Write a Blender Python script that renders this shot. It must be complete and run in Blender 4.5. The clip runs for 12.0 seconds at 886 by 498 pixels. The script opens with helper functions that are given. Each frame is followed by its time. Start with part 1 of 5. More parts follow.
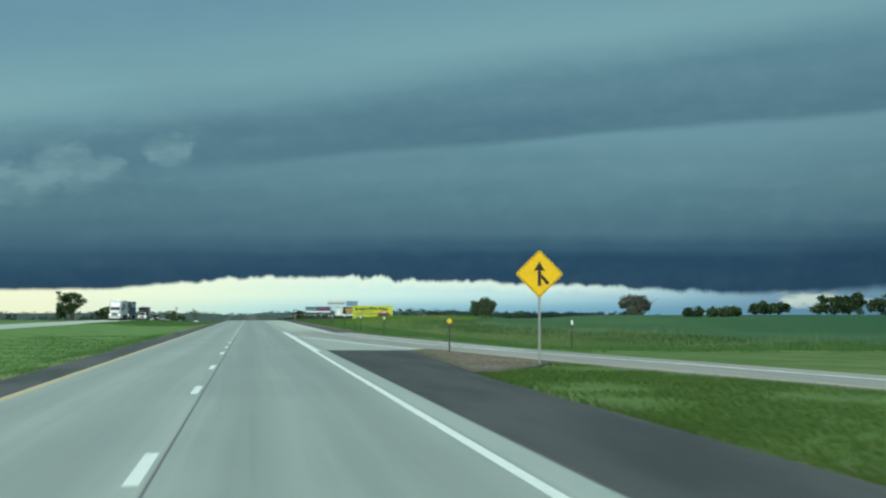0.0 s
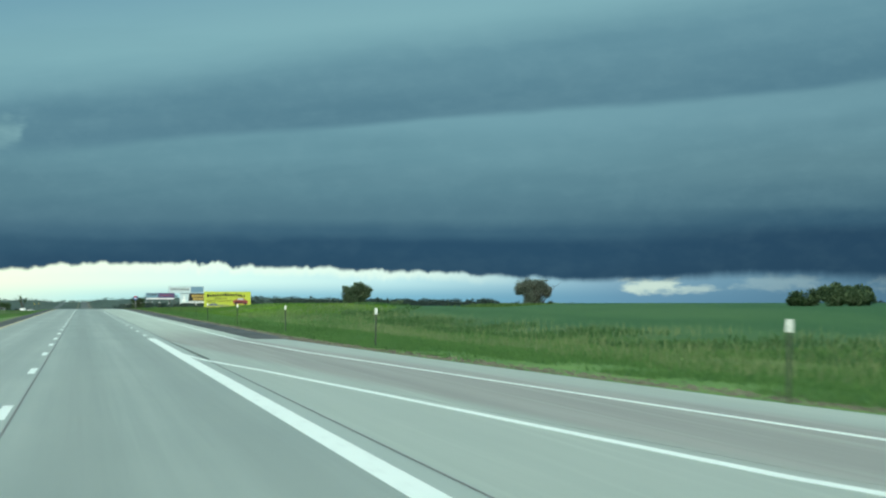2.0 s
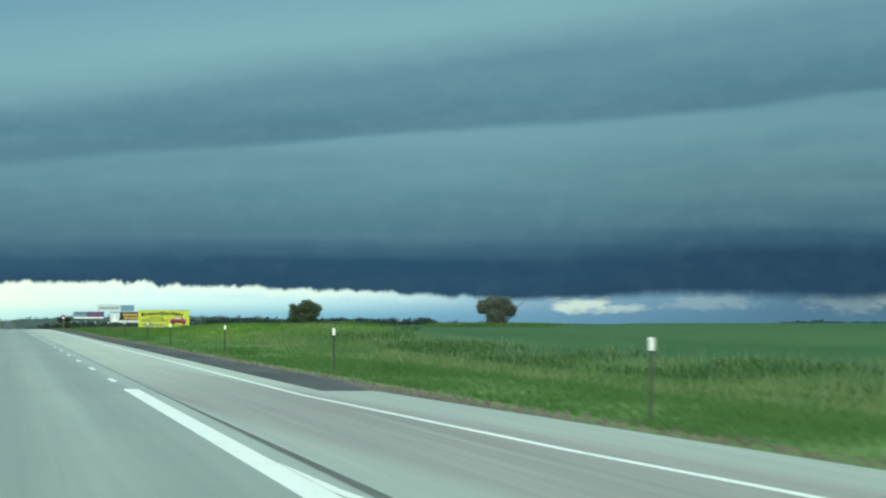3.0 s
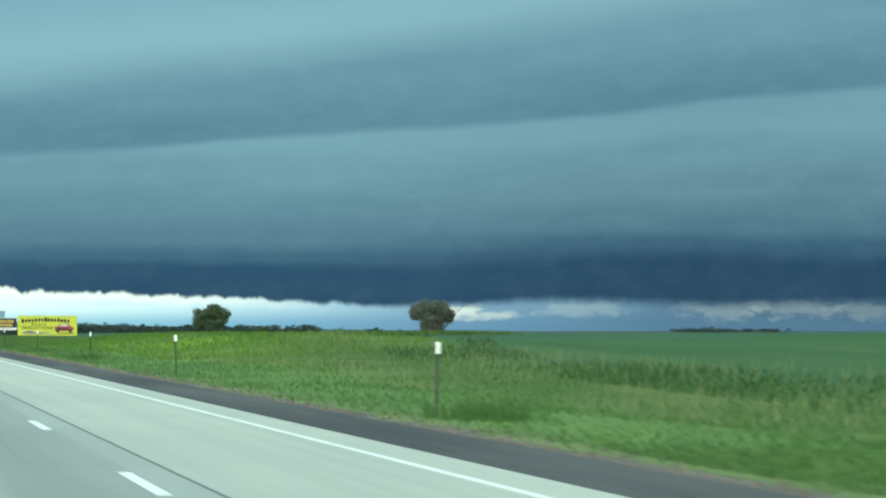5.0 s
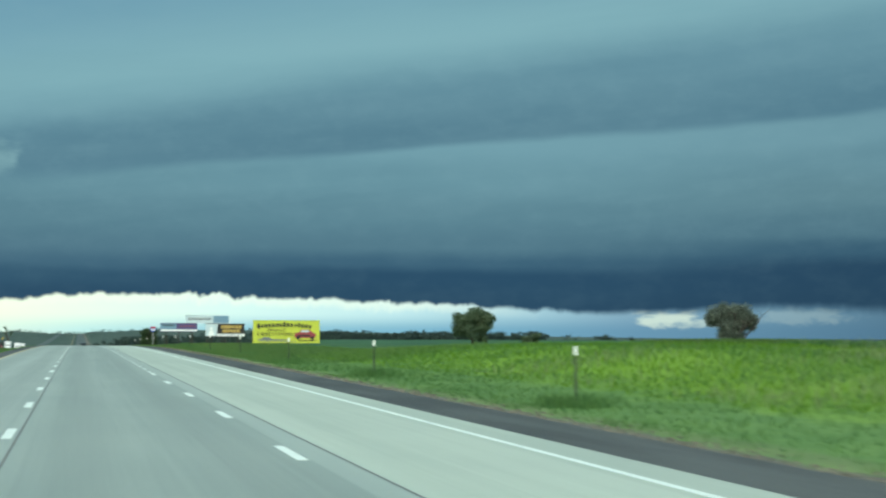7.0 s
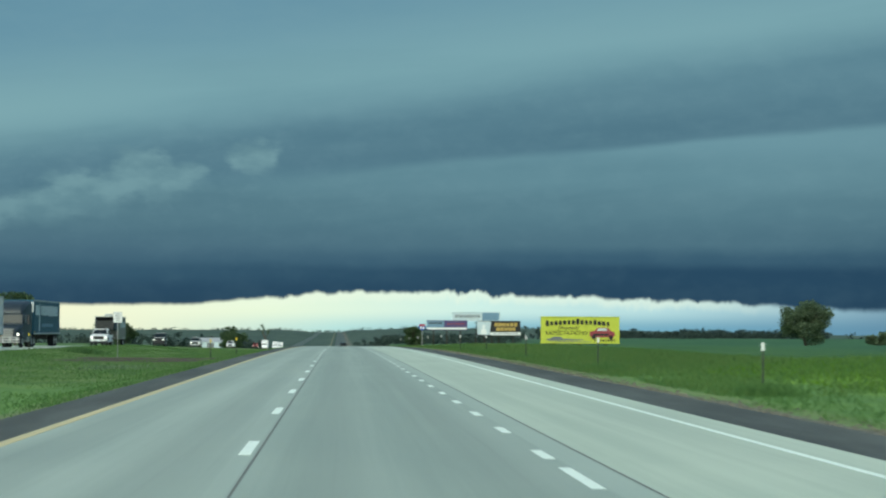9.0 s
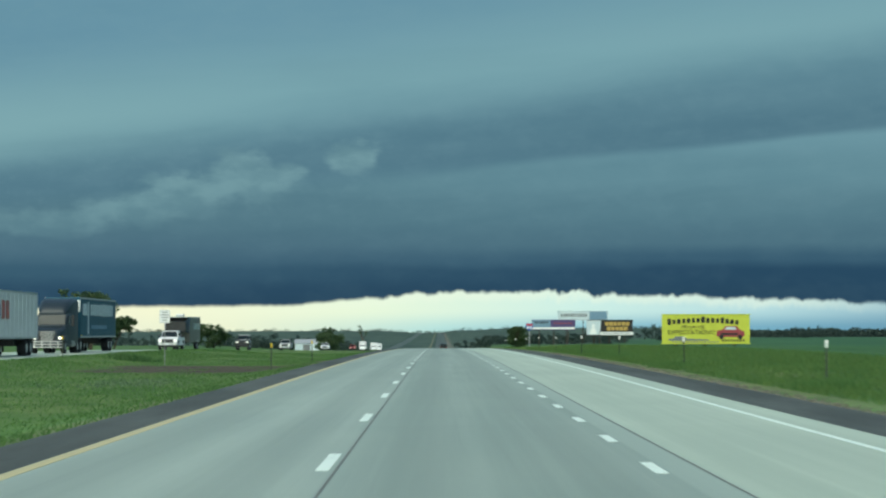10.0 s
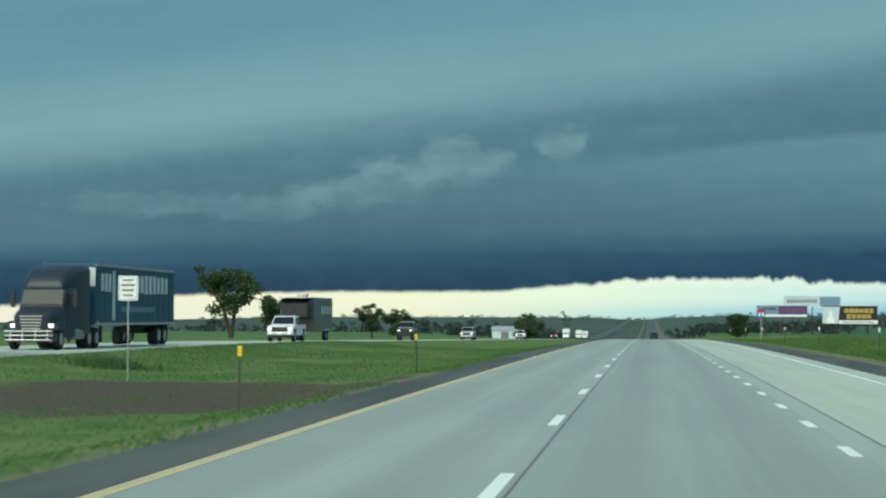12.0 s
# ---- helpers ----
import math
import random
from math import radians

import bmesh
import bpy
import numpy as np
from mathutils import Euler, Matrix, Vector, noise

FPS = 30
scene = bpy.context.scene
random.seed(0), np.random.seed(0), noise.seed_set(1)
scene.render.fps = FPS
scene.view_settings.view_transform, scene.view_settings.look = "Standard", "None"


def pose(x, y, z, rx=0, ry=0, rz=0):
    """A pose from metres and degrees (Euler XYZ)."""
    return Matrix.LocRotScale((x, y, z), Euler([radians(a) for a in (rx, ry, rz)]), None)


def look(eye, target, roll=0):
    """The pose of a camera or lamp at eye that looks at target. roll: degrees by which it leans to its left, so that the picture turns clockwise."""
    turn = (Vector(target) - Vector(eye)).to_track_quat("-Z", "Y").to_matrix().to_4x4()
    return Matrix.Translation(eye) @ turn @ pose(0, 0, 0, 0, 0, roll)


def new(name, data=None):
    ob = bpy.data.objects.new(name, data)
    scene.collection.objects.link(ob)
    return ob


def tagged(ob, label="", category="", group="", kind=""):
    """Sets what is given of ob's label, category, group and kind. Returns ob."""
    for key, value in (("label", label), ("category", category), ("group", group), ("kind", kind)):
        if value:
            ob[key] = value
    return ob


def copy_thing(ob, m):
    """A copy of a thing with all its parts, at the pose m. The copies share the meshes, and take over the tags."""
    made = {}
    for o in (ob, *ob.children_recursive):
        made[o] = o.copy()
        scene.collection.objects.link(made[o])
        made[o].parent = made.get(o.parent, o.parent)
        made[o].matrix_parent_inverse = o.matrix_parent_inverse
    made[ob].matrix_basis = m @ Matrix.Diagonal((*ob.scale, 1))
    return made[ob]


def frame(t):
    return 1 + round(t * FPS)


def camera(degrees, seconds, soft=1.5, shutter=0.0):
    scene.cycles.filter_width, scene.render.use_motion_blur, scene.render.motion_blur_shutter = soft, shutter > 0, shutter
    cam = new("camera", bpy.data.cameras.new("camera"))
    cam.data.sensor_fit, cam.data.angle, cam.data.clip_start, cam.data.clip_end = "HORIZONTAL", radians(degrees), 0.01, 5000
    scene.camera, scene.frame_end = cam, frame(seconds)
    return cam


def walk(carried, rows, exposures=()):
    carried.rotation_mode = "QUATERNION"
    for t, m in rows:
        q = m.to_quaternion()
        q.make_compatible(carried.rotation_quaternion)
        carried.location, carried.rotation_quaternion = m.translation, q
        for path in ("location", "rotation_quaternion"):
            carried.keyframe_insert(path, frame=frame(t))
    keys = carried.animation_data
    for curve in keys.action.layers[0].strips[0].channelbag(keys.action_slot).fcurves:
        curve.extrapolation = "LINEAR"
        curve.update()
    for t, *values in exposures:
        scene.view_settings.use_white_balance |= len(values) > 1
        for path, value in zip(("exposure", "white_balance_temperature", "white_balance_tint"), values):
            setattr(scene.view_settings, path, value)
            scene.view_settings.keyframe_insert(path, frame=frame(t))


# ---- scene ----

# ---------------------------------------------------------------- camera
cam = camera(24.73, 12.0, soft=2.15, shutter=0.3)
EYE = 1.545
# seconds, across, along, turn to the right, tilt up, roll (degrees)
ROWS = [
    (0.0, 1.02, -37.9, 5.447, 1.810, 0.0), (0.5, 1.02, -18.4, 6.556, 1.970, 0.0),
    (1.0, 1.02, 1.1, 7.897, 1.498, 0.0), (1.5, 1.02, 20.6, 9.025, 1.362, 0.0),
    (2.0, 1.02, 40.1, 10.100, 1.442, 0.0), (2.5, 1.02, 59.5, 11.245, 1.730, 0.0),
    (3.0, 1.02, 76.9, 12.198, 1.986, 0.0), (3.5, 1.02, 92.2, 13.159, 2.130, 0.0),
    (3.7, 1.02, 97.9, 13.60, 2.14, 0.0), (4.5, 1.0, 119.5, 15.7, 2.16, 0.0),
    (5.3, 0.98, 141.2, 16.05, 2.19, 0.0), (5.5, 0.98, 146.6, 15.705, 2.200, 0.09),
    (6.0, 0.92, 160.9, 14.178, 2.281, 0.05), (6.5, 0.92, 174.6, 12.465, 2.427, 0.25),
    (7.0, 0.98, 188.1, 10.189, 2.375, 0.19), (7.5, 1.03, 201.4, 7.723, 2.460, 0.18),
    (7.7, 1.05, 206.8, 6.85, 2.44, 0.16), (8.5, 1.10, 228.3, 4.1, 2.35, 0.15),
    (9.3, 1.16, 249.7, 2.159, 2.282, 0.15), (9.5, 1.22, 255.2, 1.543, 2.279, 0.07),
    (10.0, 1.26, 268.7, 0.105, 2.308, -0.15), (10.5, 1.29, 282.2, -1.777, 2.191, -0.09),
    (11.0, 1.32, 295.8, -3.697, 2.105, 0.18), (11.5, 1.35, 309.3, -4.881, 2.011, 0.07),
    (12.0, 1.35, 322.9, -5.848, 1.921, 0.18),
]
walk(cam, [(t, pose(x, y, EYE, 90 + up, 0, -turn) @ pose(0, 0, 0, 0, 0, roll)) for t, x, y, turn, up, roll in ROWS],
     exposures=[(t, e, 6500, g) for t, e, g in ((0.0, 0.50, -12), (1.0, 0.62, -13), (2.0, 0.71, -14), (3.0, 0.74, -14), (3.7, 0.80, -13), (5.5, 0.92, -12), (6.5, 0.82, -13), (7.5, 0.63, -12), (9.5, 0.49, -12), (12.0, 0.49, -12))])

# ---------------------------------------------------------------- light
SUN_UP, SUN_FROM = 48.0, 200.0     # height, and compass angle clockwise from the road's direction
world = bpy.data.worlds.new("sky_light")
scene.world = world
world.use_nodes = True
wn = world.node_tree.nodes
sky = wn.new("ShaderNodeTexSky")
sky.sky_type, sky.sun_disc = "NISHITA", False
sky.sun_elevation, sky.sun_rotation = radians(SUN_UP), radians(SUN_FROM)
sky.air_density, sky.dust_density, sky.ozone_density = 1.0, 3.0, 2.0
world.node_tree.links.new(sky.outputs[0], wn["Background"].inputs[0])
wn["Background"].inputs[1].default_value = 0.13
sun = new("sun", bpy.data.lights.new("sun", "SUN"))
sun.data.energy, sun.data.angle, sun.data.color = 1.0, radians(25), (1.0, 0.96, 0.88)
a = radians(SUN_FROM)
sun.matrix_world = look((0, 0, 0), (-math.sin(a) * math.cos(radians(SUN_UP)), -math.cos(a) * math.cos(radians(SUN_UP)), -math.sin(radians(SUN_UP))))
sun.location = (0, 0, 300)


# ---------------------------------------------------------------- materials
def rgb(r, g, b):
    """sRGB 0..255 to linear."""
    return tuple((c / 255 / 12.92) if c / 255 < 0.04045 else ((c / 255 + 0.055) / 1.055) ** 2.4 for c in (r, g, b)) + (1.0,)


class Net:
    """A small writer of node trees."""

    def __init__(self, name):
        self.mat = bpy.data.materials.new(name)
        self.mat.use_nodes = True
        self.tree = self.mat.node_tree
        self.tree.nodes.clear()
        self.out = self.node("ShaderNodeOutputMaterial")

    def node(self, kind, **props):
        n = self.tree.nodes.new(kind)
        for key, value in props.items():
            setattr(n, key, value)
        return n

    def put(self, socket, value):
        if isinstance(value, bpy.types.NodeSocket):
            self.tree.links.new(value, socket)
        elif isinstance(value, tuple) and len(value) == 3 and socket.type == "RGBA":
            socket.default_value = (*value, 1)
        else:
            socket.default_value = value

    def math(self, op, a, b=0.0, c=0.0, clamp=False):
        n = self.node("ShaderNodeMath", operation=op, use_clamp=clamp)
        for s, v in zip(n.inputs, (a, b, c)):
            self.put(s, v)
        return n.outputs[0]

    def step(self, x, lo, hi, smooth=True):
        n = self.node("ShaderNodeMapRange", interpolation_type="SMOOTHSTEP" if smooth else "LINEAR", clamp=True)
        for s, v in zip(n.inputs, (x, lo, hi, 0.0, 1.0)):
            self.put(s, v)
        return n.outputs[0]

    def mix(self, f, a, b):
        n = self.node("ShaderNodeMix", data_type="RGBA")
        self.put(n.inputs[0], f), self.put(n.inputs[6], a), self.put(n.inputs[7], b)
        return n.outputs[2]

    def ramp(self, x, stops, mode="LINEAR"):
        n = self.node("ShaderNodeValToRGB")
        n.color_ramp.interpolation = mode
        els = n.color_ramp.elements
        while len(els) < len(stops):
            els.new(0.5)
        for e, (p, c) in zip(els, stops):
            e.position, e.color = p, c if len(c) == 4 else (*c, 1)
        self.put(n.inputs[0], x)
        return n.outputs[0]

    def place(self):
        return self.node("ShaderNodeNewGeometry").outputs["Position"]

    def own(self):
        return self.node("ShaderNodeTexCoord").outputs["Object"]

    def chance(self):
        return self.node("ShaderNodeObjectInfo").outputs["Random"]

    def split(self, v):
        n = self.node("ShaderNodeSeparateXYZ")
        self.put(n.inputs[0], v)
        return n.outputs

    def join(self, x, y, z=0.0):
        n = self.node("ShaderNodeCombineXYZ")
        for s, v in zip(n.inputs, (x, y, z)):
            self.put(s, v)
        return n.outputs[0]

    def scaled(self, v, x, y, z):
        n = self.node("ShaderNodeVectorMath", operation="MULTIPLY")
        self.put(n.inputs[0], v)
        n.inputs[1].default_value = (x, y, z)
        return n.outputs[0]

    def noise(self, v, scale, detail=4.0, rough=0.55, warp=0.0):
        n = self.node("ShaderNodeTexNoise")
        self.put(n.inputs["Vector"], v)
        n.inputs["Scale"].default_value, n.inputs["Detail"].default_value = scale, detail
        n.inputs["Roughness"].default_value, n.inputs["Distortion"].default_value = rough, warp
        return n.outputs[0]

    def bump(self, height, strength, dist):
        n = self.node("ShaderNodeBump")
        n.inputs["Strength"].default_value, n.inputs["Distance"].default_value = strength, dist
        self.put(n.inputs["Height"], height)
        return n.outputs[0]

    def surface(self, color, rough=0.8, metal=0.0, normal=None, spec=0.4, **more):
        n = self.node("ShaderNodeBsdfPrincipled")
        self.put(n.inputs["Base Color"], color), self.put(n.inputs["Roughness"], rough), self.put(n.inputs["Metallic"], metal)
        n.inputs["Specular IOR Level"].default_value = spec
        if normal is not None:
            self.put(n.inputs["Normal"], normal)
        for key, value in more.items():
            self.put(n.inputs[key.replace("_", " ")], value)
        self.tree.links.new(n.outputs[0], self.out.inputs[0])
        return self.mat


def plain(name, color, rough=0.6, metal=0.0, vary=0.12, scale=6.0, spec=0.4):
    """A painted or moulded surface with slight dirt at two scales."""
    n = Net(name)
    v = n.own()
    d = n.math("ADD", n.math("MULTIPLY", n.noise(v, scale), 0.6), n.math("MULTIPLY", n.noise(v, scale * 9), 0.4))
    lo, hi = tuple(c * (1 - vary) for c in color[:3]), tuple(min(1, c * (1 + vary)) for c in color[:3])
    return n.surface(n.mix(n.step(d, 0.3, 0.7), lo, hi), n.math("MULTIPLY_ADD", d, 0.2, rough - 0.1), metal, spec=spec)


def cloud_material():
    """Storm sky: azimuth and height in degrees are the sheet's UV."""
    n = Net("storm_cloud")
    u, v, _ = n.split(n.node("ShaderNodeUVMap", uv_map="sky").outputs[0])

    def field(su, sv, detail, rough=0.55, warp=0.0, lean=0.0):
        vv = n.math("SUBTRACT", v, n.math("MULTIPLY", u, lean)) if lean else v
        return n.math("SUBTRACT", n.noise(n.join(n.math("MULTIPLY", u, su), n.math("MULTIPLY", vv, sv)), 1.0, detail, rough, warp), 0.5)

    def across(stops, make):
        return n.ramp(n.math("MULTIPLY_ADD", u, 0.02, 0.4), [(p * 0.02 + 0.4, make(q)) for p, q in stops])

    def ellipse(az, el, w, h):
        dx = n.math("DIVIDE", n.math("SUBTRACT", u, az), w)
        dy = n.math("DIVIDE", n.math("SUBTRACT", v, el), h)
        return n.math("SQRT", n.math("ADD", n.math("MULTIPLY", dx, dx), n.math("MULTIPLY", dy, dy))), dy

    soft = field(0.11, 0.42, 3.0, lean=0.1)
    fine = field(0.55, 1.5, 5.0, 0.6)
    billow = field(0.9, 1.5, 6.0, 0.6)
    lump = field(2.2, 3.2, 5.0, 0.6, 0.4)
    streak = field(0.10, 0.75, 4.0, 0.55, 0.2, lean=0.085)
    e = n.math("ADD", n.math("MULTIPLY_ADD", soft, 0.55, v), n.math("MULTIPLY_ADD", billow, 0.14, n.math("MULTIPLY", fine, 0.10)))
    # the mass between the dark base and the upper roll, left, middle and right
    vv = n.math("MULTIPLY", n.math("ADD", n.math("MULTIPLY_ADD", streak, 0.3, v), n.math("MULTIPLY", soft, 0.5)), 0.1)
    mid = n.ramp(vv, [(0.06, rgb(44, 71, 94)), (0.165, rgb(45, 74, 98)), (0.205, rgb(62, 93, 114)), (0.25, rgb(82, 114, 130)), (0.34, rgb(92, 126, 140)), (0.44, rgb(102, 138, 151)), (0.54, rgb(110, 147, 160))], "EASE")
    left = n.ramp(vv, [(0.05, rgb(43, 68, 90)), (0.11, rgb(48, 76, 99)), (0.165, rgb(64, 95, 115)), (0.22, rgb(78, 108, 126)), (0.31, rgb(84, 116, 131)), (0.5, rgb(92, 126, 140))], "EASE")
    right = n.ramp(vv, [(0.06, rgb(41, 66, 88)), (0.185, rgb(41, 67, 90)), (0.235, rgb(55, 85, 106)), (0.285, rgb(76, 107, 123)), (0.40, rgb(88, 120, 133)), (0.50, rgb(99, 133, 146)), (0.58, rgb(106, 141, 154))], "EASE")
    col = n.mix(n.step(u, -16.0, 10.0), left, mid)
    col = n.mix(n.step(u, 11.0, 24.0), col, right)
    # the darker roll above it, with a crisp lower lip on the right and a soft one on the left
    low = n.math("SUBTRACT", e, n.math("MULTIPLY_ADD", u, 0.078, 4.55))
    lip = n.math("SUBTRACT", 1.0, n.step(u, -6.0, 3.0))
    band = n.mix(n.step(low, 0.1, 2.4), rgb(86, 120, 137), rgb(100, 136, 151))
    col = n.mix(n.step(low, n.math("MULTIPLY_ADD", lip, -0.35, -0.16), n.math("MULTIPLY_ADD", lip, 0.3, 0.14)), col, band)
    # the pale sheet over all
    up = n.math("SUBTRACT", n.math("MULTIPLY_ADD", streak, 0.25, e), n.math("MULTIPLY_ADD", u, 0.128, 6.55))
    top = n.mix(n.step(up, 0.5, 3.2), n.mix(n.step(u, -14.0, -2.0), rgb(133, 170, 177), rgb(127, 165, 175)), rgb(109, 148, 167))
    col = n.mix(n.step(up, -1.0, 0.8), col, top)
    # pale heaped puffs on the left of the roll, lit above and fading downwards
    heap = None
    for az, el, w, h in ((-5.2, 4.25, 1.8, 0.85), (-6.9, 3.85, 1.7, 0.8), (-2.4, 4.85, 0.95, 0.55), (-8.6, 3.45, 1.8, 0.6), (-10.8, 3.05, 2.2, 0.45), (-14.0, 3.1, 2.8, 0.38)):
        r, _ = ellipse(az, el, w, h)
        heap = r if heap is None else n.math("SMOOTH_MIN", heap, r, 0.3)
    heap = n.math("ADD", heap, n.math("MULTIPLY_ADD", field(0.95, 1.7, 5.0, 0.5), 1.75, n.math("MULTIPLY", field(0.45, 0.8, 2.0), 0.7)))
    fade = n.step(n.math("SUBTRACT", v, n.math("MULTIPLY_ADD", u, 0.21, 5.25)), -0.95, 0.1)
    thin = n.math("MULTIPLY_ADD", n.step(u, -12.5, -7.0), 0.46, 0.40)
    white = n.mix(n.step(field(0.9, 1.6, 4.0, 0.5), -0.16, 0.16), rgb(105, 139, 150), rgb(124, 158, 166))
    col = n.mix(n.math("MULTIPLY", n.math("MULTIPLY", n.math("SUBTRACT", 1.0, n.step(heap, 0.5, 1.1)), thin), fade), col, white)
    # a paler shelf low on the far left
    r, _ = ellipse(-17.0, 2.3, 4.5, 0.75)
    col = n.mix(n.math("MULTIPLY", n.math("SUBTRACT", 1.0, n.step(n.math("ADD", r, billow), 0.3, 1.1)), 0.28), col, rgb(112, 145, 158))
    # faint layering and mottling
    high = n.step(v, 1.7, 4.0)
    col = n.mix(n.math("MULTIPLY", n.step(streak, -0.16, 0.2), n.math("MULTIPLY", high, 0.09)), col, rgb(138, 172, 181))
    col = n.mix(n.math("MULTIPLY", n.step(streak, 0.02, -0.26), n.math("MULTIPLY", high, 0.07)), col, rgb(66, 98, 118))
    col = n.mix(n.math("MULTIPLY", n.step(billow, -0.1, 0.25), n.math("MULTIPLY_ADD", high, 0.07, 0.04)), col, rgb(128, 162, 173))
    col = n.mix(n.math("MULTIPLY", n.step(lump, 0.0, 0.3), n.math("MULTIPLY", n.math("SUBTRACT", 1.0, n.step(u, -6.0, 6.0)), n.math("MULTIPLY", high, 0.10))), col, rgb(130, 162, 172))
    # the clear gap under the cloud base, with wisps that hang into it
    base = across(((-19.5, 0.2), (-16, 0.40), (-12, 0.66), (-8, 0.72), (-4.2, 0.74), (-1.5, 0.98), (0.5, 1.12), (6, 1.0), (9.5, 0.89), (12.2, 0.76), (14.8, 0.60), (17, 0.66), (19.6, 0.80), (24.4, 0.66), (29.5, 0.78)), lambda q: (q / 2, q / 2, q / 2))
    wisp = field(1.7, 0.7, 4.0, 0.6)
    curl = field(3.6, 1.6, 3.0, 0.55)
    some = n.step(field(0.42, 0.0, 2.0), -0.06, 0.14)
    hang = n.math("MULTIPLY_ADD", n.math("MULTIPLY_ADD", some, 0.75, 0.25), n.math("MULTIPLY", n.step(u, -4.5, 0.0), n.math("MULTIPLY_ADD", n.step(u, 10.0, 15.0), -0.55, 0.75)), 0.12)
    under = n.math("SUBTRACT", n.math("MULTIPLY_ADD", base, 2.0, n.math("MULTIPLY", n.math("MULTIPLY_ADD", curl, 0.35, wisp), hang)), v)
    gap = across(((-18, (247, 243, 216)), (-8, (252, 250, 216)), (-2, (240, 251, 224)), (4, (214, 241, 233)), (9, (190, 222, 226)), (13, (156, 190, 204)), (16, (126, 158, 178)), (20, (104, 138, 160)), (25, (74, 102, 124)), (29, (70, 96, 116))), lambda q: rgb(*q))
    near = across(((-18, (246, 242, 220)), (-6, (244, 246, 215)), (0, (192, 228, 224)), (5, (142, 190, 207)), (10, (122, 170, 193)), (16, (104, 142, 168)), (23, (82, 114, 138)), (29, (78, 108, 130))), lambda q: rgb(*q))
    clear = n.mix(n.step(v, 0.02, 0.62), near, gap)
    # bright rim just beneath the base
    rim = n.math("MULTIPLY", n.step(under, 0.34, 0.08), n.math("MULTIPLY", n.step(u, -6.0, 0.0), n.math("SUBTRACT", 1.0, n.step(u, 9.0, 14.0))))
    clear = n.mix(n.math("MULTIPLY", rim, 0.5), clear, rgb(244, 252, 230))
    puff = field(1.7, 3.6, 6.0, 0.62, 0.3)
    for az, el, w, h, s in ((16.8, 0.43, 1.0, 0.26, 0.72), (17.9, 0.34, 0.9, 0.15, 0.42), (20.6, 0.52, 1.5, 0.28, 0.16), (24.6, 0.5, 1.5, 0.36, 0.15), (26.6, 0.56, 1.4, 0.34, 0.15), (28.6, 0.45, 1.2, 0.3, 0.12)):
        r, _ = ellipse(az, el, w, h)
        r = n.math("ADD", r, n.math("MULTIPLY", puff, 2.2))
        clear = n.mix(n.math("MULTIPLY", n.math("SUBTRACT", 1.0, n.step(r, 0.35, 1.15)), s), clear, rgb(216, 229, 212))
    rag = n.math("MULTIPLY_ADD", n.step(u, 11.0, 22.0), 0.16, 0.08)
    col = n.mix(n.step(under, n.math("MULTIPLY", rag, -0.8), rag), col, clear)
    glow = n.node("ShaderNodeEmission")
    gain = n.node("ShaderNodeVectorMath", operation="MULTIPLY")
    n.put(gain.inputs[0], col)
    gain.inputs[1].default_value = (1.05, 0.965, 1.07)
    n.put(glow.inputs[0], gain.outputs[0])
    glow.inputs[1].default_value = 0.70
    n.tree.links.new(glow.outputs[0], n.out.inputs[0])
    return n.mat


